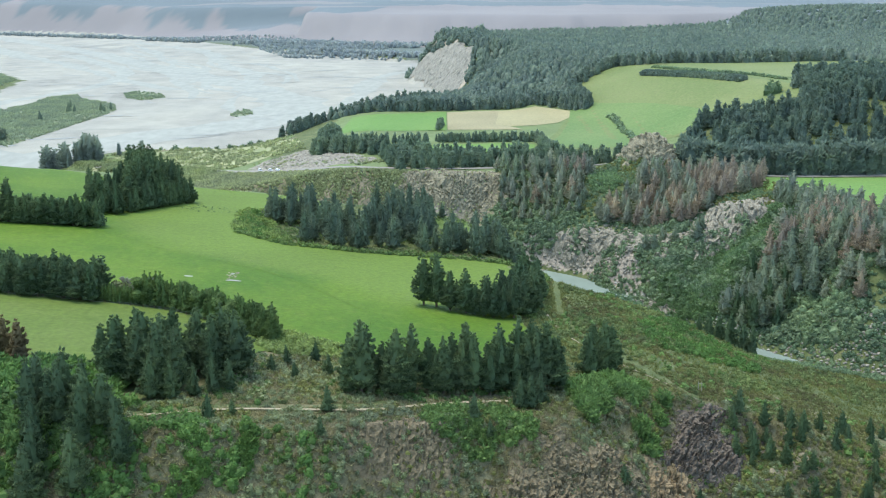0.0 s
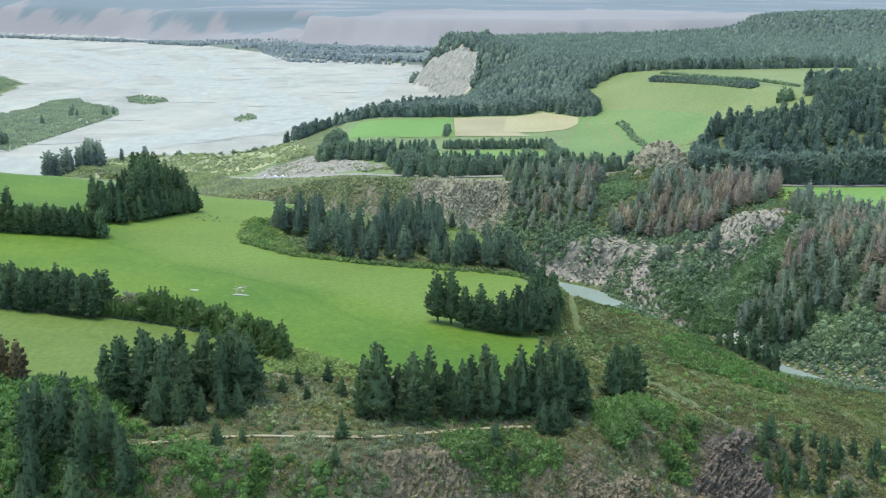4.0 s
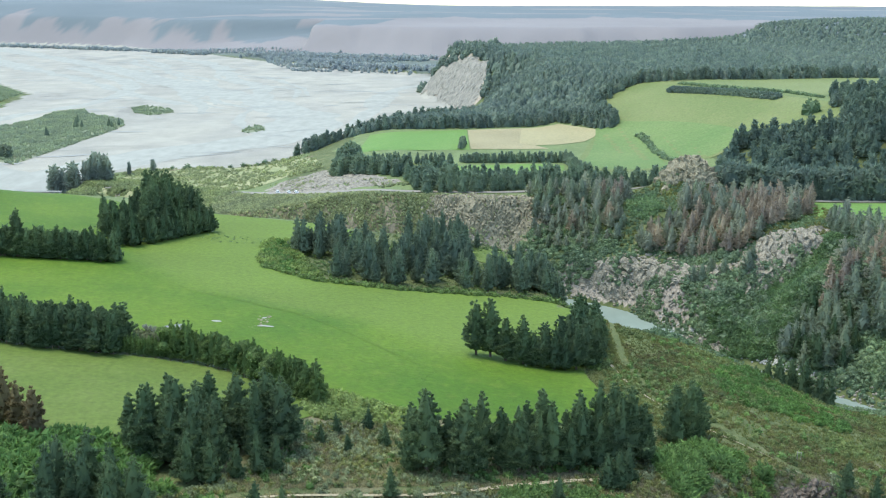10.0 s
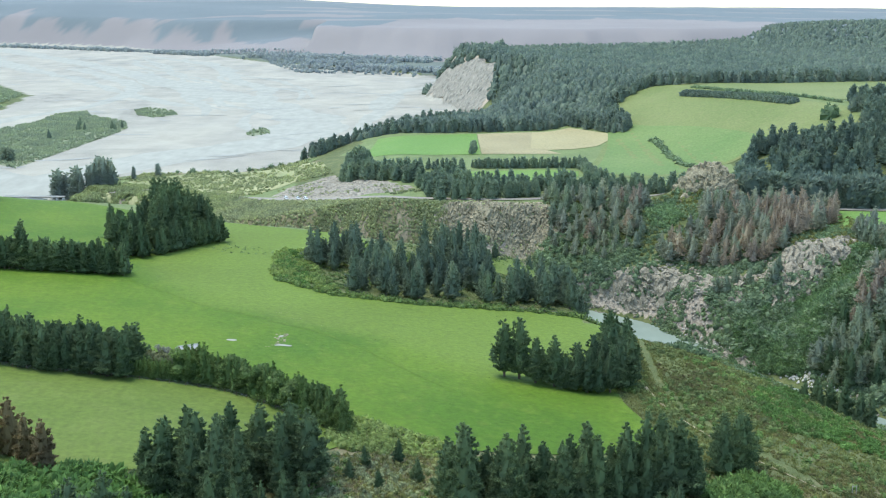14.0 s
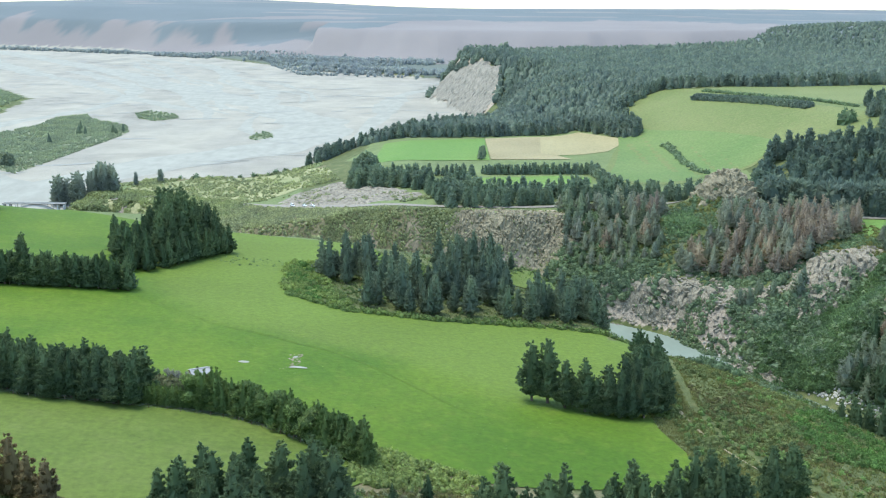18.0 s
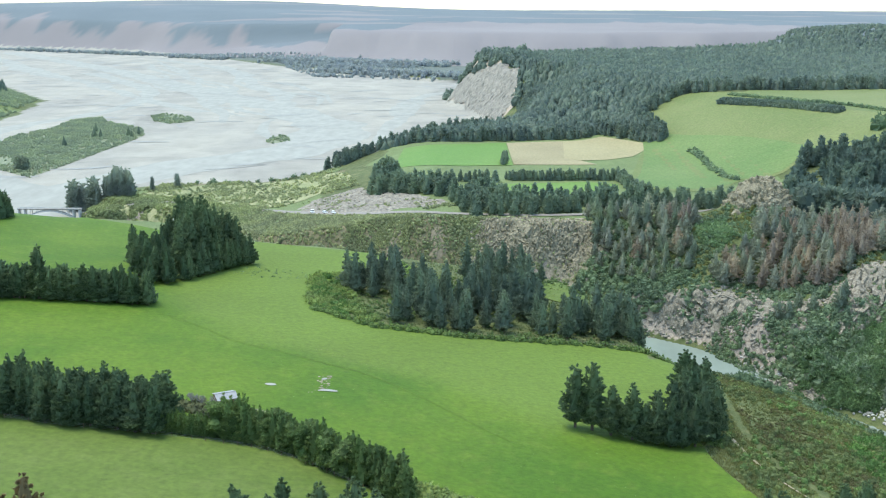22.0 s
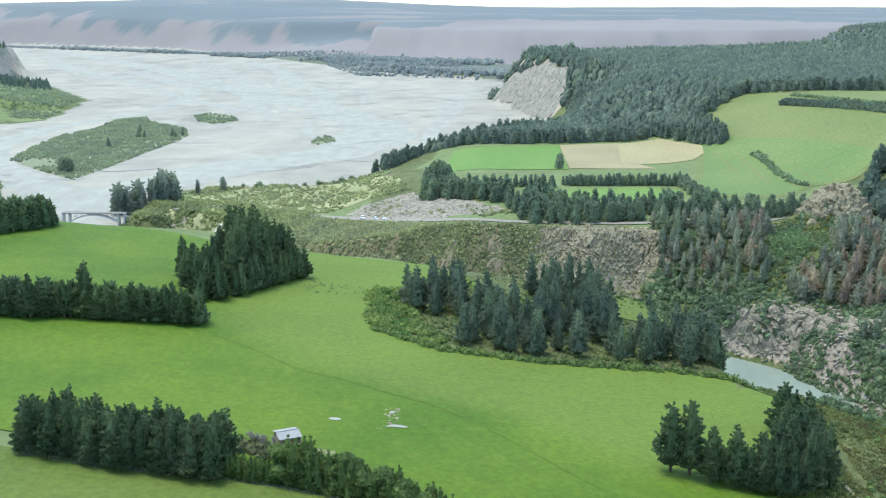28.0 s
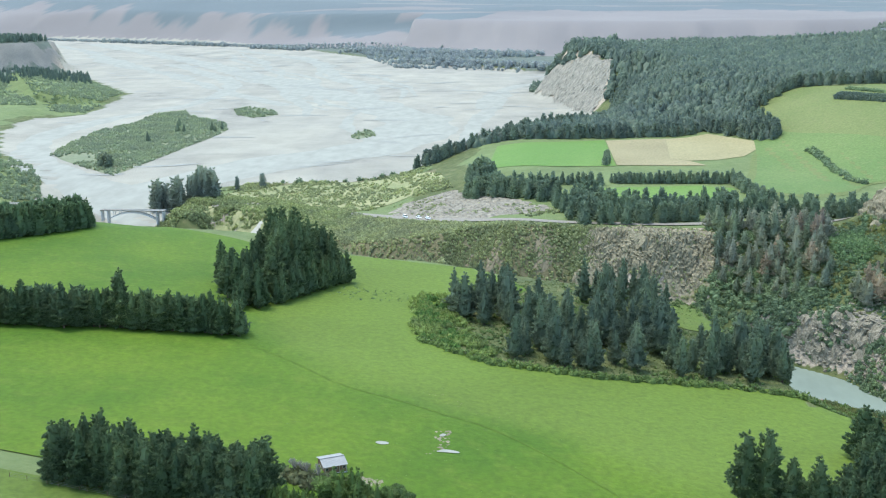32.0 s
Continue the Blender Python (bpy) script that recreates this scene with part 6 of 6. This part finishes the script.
# ---- shed in the paddock ----
def shed(x, y, turn):
    thing = tagged(new("shed"), "brown board shed with a pale iron gable roof", "shed")
    thing.matrix_world = Matrix.Translation((x, y, gz(x, y))) @ Matrix.Rotation(turn, 4, "Z")
    L, W, H, R = 5.4, 6.2, 1.9, 0.75
    part("footing", block(bmesh.new(), (L + 0.3, W + 0.3, 0.9), (0, 0, -0.1), 0, 0.04), CONCRETE, thing)
    for s in (-1, 1):
        part("long_wall", block(bmesh.new(), (L, 0.12, H), (0, s * (W / 2 - 0.06), H / 2 + 0.3)), BOARDS, thing)
        bm = bmesh.new()
        gable = [(-W / 2 + 0.12, 0.3), (W / 2 - 0.12, 0.3), (W / 2 - 0.12, H + 0.3), (0, H + R + 0.2), (-W / 2 + 0.12, H + 0.3)]
        out = [bm.verts.new((s * (L / 2 - 0.06), gy, gzz)) for gy, gzz in gable]
        inn = [bm.verts.new((s * (L / 2 - 0.18), gy, gzz)) for gy, gzz in gable]
        bm.faces.new(out)
        bm.faces.new(inn[::-1])
        for k in range(5):
            bm.faces.new((out[k], out[(k + 1) % 5], inn[(k + 1) % 5], inn[k]))
        part("gable_wall", bm, BOARDS, thing)
        # corrugated sheets of one roof slope
        bm, n = bmesh.new(), 44
        prev = None
        for k in range(n + 1):
            px, ripple = -L / 2 - 0.35 + (L + 0.7) * k / n, 0.04 * (k % 2)
            low = bm.verts.new((px, s * (W / 2 + 0.35), H + 0.22 + ripple))
            top = bm.verts.new((px, 0, H + R + 0.36 + ripple))
            if prev:
                bm.faces.new((prev[0], low, top, prev[1]))
            prev = (low, top)
        part("roof_sheet", bm, IRON, thing)
    part("ridge_cap", block(bmesh.new(), (L + 0.7, 0.4, 0.08), (0, 0, H + R + 0.44), 0, 0.02), IRON, thing)
    for px in (-1.3, 1.2):
        part("door", block(bmesh.new(), (0.9, 0.08, 1.7), (px, -W / 2 - 0.03, 1.15), 0, 0.01), BOARDS, thing, "brown plank door")
    for px in (-2.1, 0, 2.1):
        frame_part = part("window", block(bmesh.new(), (0.8, 0.07, 0.7), (px, -W / 2 - 0.025, 1.5)), PALE_WOOD, thing, "small window in a pale frame")
        part("pane", block(bmesh.new(), (0.6, 0.05, 0.5), (px, -W / 2 - 0.05, 1.5)), DARK_GLASS, frame_part)
    for px in (-2.6, -0.9, 0.9, 2.6):
        part("verandah_post", block(bmesh.new(), (0.12, 0.12, H + 0.2), (px, -W / 2 - 0.3, H / 2 + 0.2)), PALE_WOOD, thing)
    return thing


shed(-107.3, 376.9, 0.46)


def bare_tree(x, y, seed, h):
    """A leafless grey tree: forking limbs and twigs."""
    rng = random.Random(seed)
    thing = tagged(new("bare_tree"), "leafless grey tree beside the shed", "tree")
    thing.matrix_world = Matrix.Translation((x, y, gz(x, y)))
    pieces = []

    def grow(p, way, length, r, depth):
        q = p + way * length
        pieces.append(tube([p, q], [r, r * 0.6], 4))
        if depth:
            for _ in range(4 if depth > 1 else 5):
                w = (way + Vector((rng.gauss(0, 0.55), rng.gauss(0, 0.55), rng.uniform(-0.1, 0.5)))).normalized()
                grow(p + way * length * rng.uniform(0.6, 1), w, length * rng.uniform(0.55, 0.8), r * 0.6, depth - 1)

    grow(Vector((0, 0, -0.3)), Vector((0, 0, 1)), h * 0.3, 0.2, 4)
    child("limbs", mesh_from("limbs", *join(pieces), GREY_BARK), thing)


for x, y, h in ((-112, 369, 7), (-109, 368, 7.5), (-115, 370, 6.5)):
    bare_tree(x, y, int(-x), h)
heap("twiggy_scrub", "grey leafless scrub beside the shed", "scrub", SHRUBS, spots([(-119, 372), (-108, 371), (-103, 367), (-110, 363), (-118, 366)], 60, 516), 1.6, 3.0, TWIGS, 516)

# ---- small things on the land ----
STONES = []
for k in range(5):
    rng_s = np.random.default_rng(500 + k)
    v, f = shell(rng_s, [(-0.3, 0.4), (0.0, 0.6), (0.35, 0.45), (0.5, 0.05)], 6, 0.3)
    STONES.append((v, triangles(f)))
drape("gravel_beach", [(-304, 893), (-302, 899), (-262, 892), (-254, 886), (-256, 880), (-290, 890)], PALE_SHINGLE, "pale gravel beach under the scrubby bank", 3, 0.5, "beach", 1)
heap("rubble", "pale stones heaped beside the shed", "stones", STONES, spots([(-104, 369), (-95, 369), (-94, 373), (-102, 374)], 150, 501), 0.5, 1.2, PALE_STONE, 501)
heap("rubble", "pale stones around the muddy hollow", "stones", STONES, spots([(-88.5, 388), (-85, 397), (-85, 410), (-81, 412), (-80, 404), (-82, 397)], 75, 502), 0.4, 1.2, PALE_STONE, 502)
# Added stone shapes standing in for small white specks, taken for likely sheep.
heap("rubble", "pale stones standing in for white specks by the track", "stones", STONES, spots([(-94, 442), (-88, 444), (-76, 432), (-68, 428), (-69, 425), (-80, 429)], 60, 503), 0.3, 0.75, PALE_STONE, 503)
heap("river_boulders", "grey boulders along the river margins", "stones", STONES, np.concatenate([np.array(row([(52, 662), (70, 655), (97, 640), (112, 606), (140, 560), (160, 518), (190, 492), (225, 455)], 0.7, 3.0, 3.0, 3)),
     np.array(row([(70, 600), (88, 585), (115, 540), (135, 498), (160, 468)], 1.8, 2.0))]), 0.6, 2.2, SHINGLE, 503)
heap("river_boulders", "grey boulders on the far bank of the lower river", "stones", STONES, spots([(146, 510), (164, 518), (204, 478), (240, 438), (226, 424), (188, 460)], 900, 534), 0.5, 1.7, SHINGLE, 534)
heap("river_boulders", "bleached stones along the foot of the gorge bush", "stones", STONES, row([(100, 608), (112, 584), (128, 556), (146, 526), (158, 510)], 0.5, 1.6, 1.6, 4), 0.6, 1.4, PALE_SHINGLE, 535)
heap("gorge_blocks", "loose blocks on the gorge cliffs", "stones", STONES, spots([(72, 652), (104, 660), (142, 632), (204, 606), (190, 590), (138, 604), (100, 615)], 700, 504), 0.6, 2.4, PALE_ROCK, 504)
heap("wall_blocks", "loose brown blocks on the rock wall", "stones", STONES, spots([(-34, 742), (48, 732), (46, 702), (-26, 704)], 500, 505), 0.6, 2.0, BROWN_ROCK, 505)
heap("knoll_blocks", "blocks on the rocky knoll", "stones", STONES, spots([(127, 748), (168, 746), (168, 716), (128, 716)], 260, 506), 0.7, 2.4, BROWN_ROCK, 506)
heap("crag_blocks", "broken blocks on the crag", "stones", STONES, spots([(66, 300), (96, 298), (92, 270), (66, 272)], 300, 507), 0.4, 1.4, DARK_ROCK, 507)
heap("rushes", "dark rush tufts in the paddock corner", "grass", TUSSOCKS, spots([(-142, 546), (-112, 548), (-108, 566), (-136, 572)], 70, 508), 0.5, 1.0, BUSH_DULL, 508)
heap("thistles", "scattered dark weeds in the paddock", "grass", TUSSOCKS, spots([(-140, 400), (-60, 470), (20, 470), (24, 380), (30, 330), (-20, 320), (-60, 345), (-150, 365)], 1300, 509), 0.2, 0.55, HEDGE, 509)
streak_rng = np.random.default_rng(511)
pieces = []
for cx, cy in spots(BRAIDS, 150, 510, keep=lambda x, y: (signed(x, y, BRAIDS) < -18) & (y > 1080) & (y < 3300)):
    length, width, turn = streak_rng.uniform(10, 38), streak_rng.uniform(2.5, 7) * (0.5 + cy / 2500), streak_rng.normal(0.15, 0.3)
    u = np.linspace(-1, 1, 9)
    half = width * np.sqrt(np.maximum(1 - u * u, 0)) * streak_rng.uniform(0.5, 1, 9)
    for side in (-1, 1):
        edge_line = np.stack([u * length, side * half + 4 * np.sin(2 * u + cx)], 1)
        low_side = edge_line if side < 0 else low_side
    ring_xy = np.concatenate([low_side, edge_line[::-1]])
    px, py = cx + ring_xy[:, 0] * math.cos(turn) - ring_xy[:, 1] * math.sin(turn), cy + ring_xy[:, 0] * math.sin(turn) + ring_xy[:, 1] * math.cos(turn)
    pieces.append((np.stack([px, py, ground_z(px, py) + 0.3], 1), [(k, k + 1, 16 - k, 17 - k) for k in range(8)]))
tagged(new("silt_streaks", mesh_from("silt_streaks", *join(pieces), SILT)), "dark streaks of wet silt on the gravel bed", "silt", kind="stuff")
heap("clipped_hedge", "long dark clipped hedge across the hilltop", "hedge", SHRUBS, row([(207, 1113), (239, 1055), (273, 981)], 1.0, 0.4, 2.2, 3), 4.4, 5.0, WOOD_PINE, 511, smooth=True)
heap("clipped_hedge", "thin hedge between the hilltop paddocks", "hedge", SHRUBS, row([(220, 1137), (260, 1056), (290, 1002), (304, 955)], 2.0, 0.8), 2.2, 3.4, BUSH_DULL, 512)
heap("field_tree", "single dark round tree in the hill paddock", "tree", SHRUBS, [(278, 907), (280, 910), (276, 906)], 10, 12, BUSH_DULL, 513, kind="")
heap("hill_wood", "dark trees on the hill crest", "wood", SMALL_PINES, row([(296, 918), (318, 905), (360, 890), (420, 880)], 5, 4, 6, 3), 0.6, 0.95, PINE_FAR, 514, 0.3)


def pole(x, y, h, label):
    thing = tagged(new("marker_pole"), label, "pole")
    thing.matrix_world = Matrix.Translation((x, y, gz(x, y)))
    child("post", mesh_from("post", *tube([(0, 0, -0.4), (0, 0, h)], [0.11, 0.09], 8), PALE_WOOD), thing)
    child("post", mesh_from("post", *tube([(1.1, 0.2, -0.6), (1.1, 0.2, h * 0.85)], [0.1, 0.08], 8), PALE_WOOD), thing)
    part("rail", block(bmesh.new(), (1.5, 0.1, 0.14), (0.55, 0.1, h * 0.8), 0.18, 0.01), PALE_WOOD, thing)


pole(79, 312, 3.2, "pale timber marker frame on the slope edge")


def fence(line, gap, label):
    """Posts and wires along a paddock edge."""
    thing = tagged(new("fence"), label, "fence")
    post = mesh_from("post", *tube([(0, 0, -0.4), (0, 0, 1.25)], [0.07, 0.06], 6), BOARDS)
    spots_ = row(line, gap, 0.05)
    zs = ground_z(np.array([p[0] for p in spots_]), np.array([p[1] for p in spots_]))
    for (x, y), z in zip(spots_, zs):
        child("post", post, thing).location = (x, y, float(z) + 0.2)
    for h in (0.4, 0.8, 1.15):
        pieces = []
        for k in range(len(spots_) - 1):
            (ax, ay), (bx, by) = spots_[k], spots_[k + 1]
            a, b = Vector((ax, ay, zs[k] + h + 0.2)), Vector((bx, by, zs[k + 1] + h + 0.2))
            pieces.append((np.array([a, b, b + Vector((0, 0, 0.03)), a + Vector((0, 0, 0.03))]), [(0, 1, 2, 3)]))
        child("wire", mesh_from("wire", *join(pieces), IRON), thing)


fence([(-99, 498), (-75, 480), (-39, 478), (9, 484), (27, 481), (44, 468)], 3.5, "post and wire fence along the paddock brink")
fence([(-176, 351), (-145, 346.5), (-120, 346.5), (-104, 345.5), (-91, 343.5), (-78, 336.5), (-63, 324)], 3.5, "post and wire fence under the shelter belt")
heap("wall_scrub", "dry scrub in the joints of the rock wall", "scrub", SHRUBS, spots([(-40, 742), (50, 736), (50, 698), (-40, 708)], 1500, 520, 8, 0.0), 0.4, 1.1, GORSE, 520)
heap("wall_scrub", "grey-green scrub over the slope beside the rock wall", "scrub", SHRUBS, spots([(-112, 764), (-84, 752), (-40, 745), (-22, 740), (-28, 722), (-40, 706), (-70, 716), (-112, 726)], 1900, 532, 12, -0.2), 0.5, 1.5, PALE_SCRUB, 532)
heap("wall_scrub", "green bushes on the slope beside the rock wall", "scrub", SHRUBS, spots([(-112, 764), (-84, 752), (-40, 745), (-22, 740), (-28, 722), (-40, 706), (-70, 716), (-112, 726)], 900, 533, 14, 0.1), 0.6, 1.8, GORSE, 533)
heap("cliff_scrub", "scrub in the cracks of the pale cliff", "scrub", SHRUBS, spots([(70, 654), (104, 664), (142, 634), (206, 608), (190, 590), (138, 602), (100, 615)], 420, 521, 10, 0.2), 0.6, 1.8, BUSH_DULL, 521)
heap("gorge_bush", "dense dull green bush above the river bend", "scrub", SHRUBS, spots([(24, 690), (48, 664), (72, 657), (86, 668), (74, 690), (52, 700), (34, 705)], 620, 522), 1.4, 3.2, BUSH_DULL, 522)
heap("paddock_edge_bush", "bushes along the lower paddock edge", "scrub", SHRUBS, row([(-180, 282), (-128, 274), (-100, 277)], 2.2, 1.5, 3, 2), 1.5, 3.2, BUSH, 523)
heap("knoll_scrub", "dry scrub on the rocky knoll", "scrub", SHRUBS, spots([(122, 750), (170, 750), (170, 712), (122, 712)], 260, 524, 14, 0.0), 0.8, 1.8, HEATH, 524)
heap("rib_scrub", "dry grass tufts between the rock ribs", "grass", GRASS, spots([(24, 264), (52, 276), (60, 266), (52, 248), (38, 238), (14, 238), (12, 252)], 2600, 445, 7, -0.05), 0.6, 1.3, DRY, 445)
heap("rib_scrub", "low green scrub between the rock ribs", "scrub", SHRUBS, spots([(14, 262), (52, 276), (72, 272), (66, 250), (38, 236), (10, 236)], 420, 446, 8, 0.15), 0.5, 1.5, GREY_SCRUB, 446)
heap("crag_scrub", "dry grass and scrub on the crag", "scrub", SHRUBS, spots([(52, 308), (102, 302), (96, 258), (54, 258)], 620, 525, 10, 0.05), 0.5, 1.3, HEATH, 525)
heap("gorge_floor_scrub", "rough dry growth under the gorge pines", "scrub", SHRUBS, spots([(36, 742), (42, 705), (73, 666), (92, 664), (140, 632), (190, 612), (222, 655), (214, 700), (160, 708), (109, 746)], 2400, 526), 0.7, 1.8, HEATH, 526)
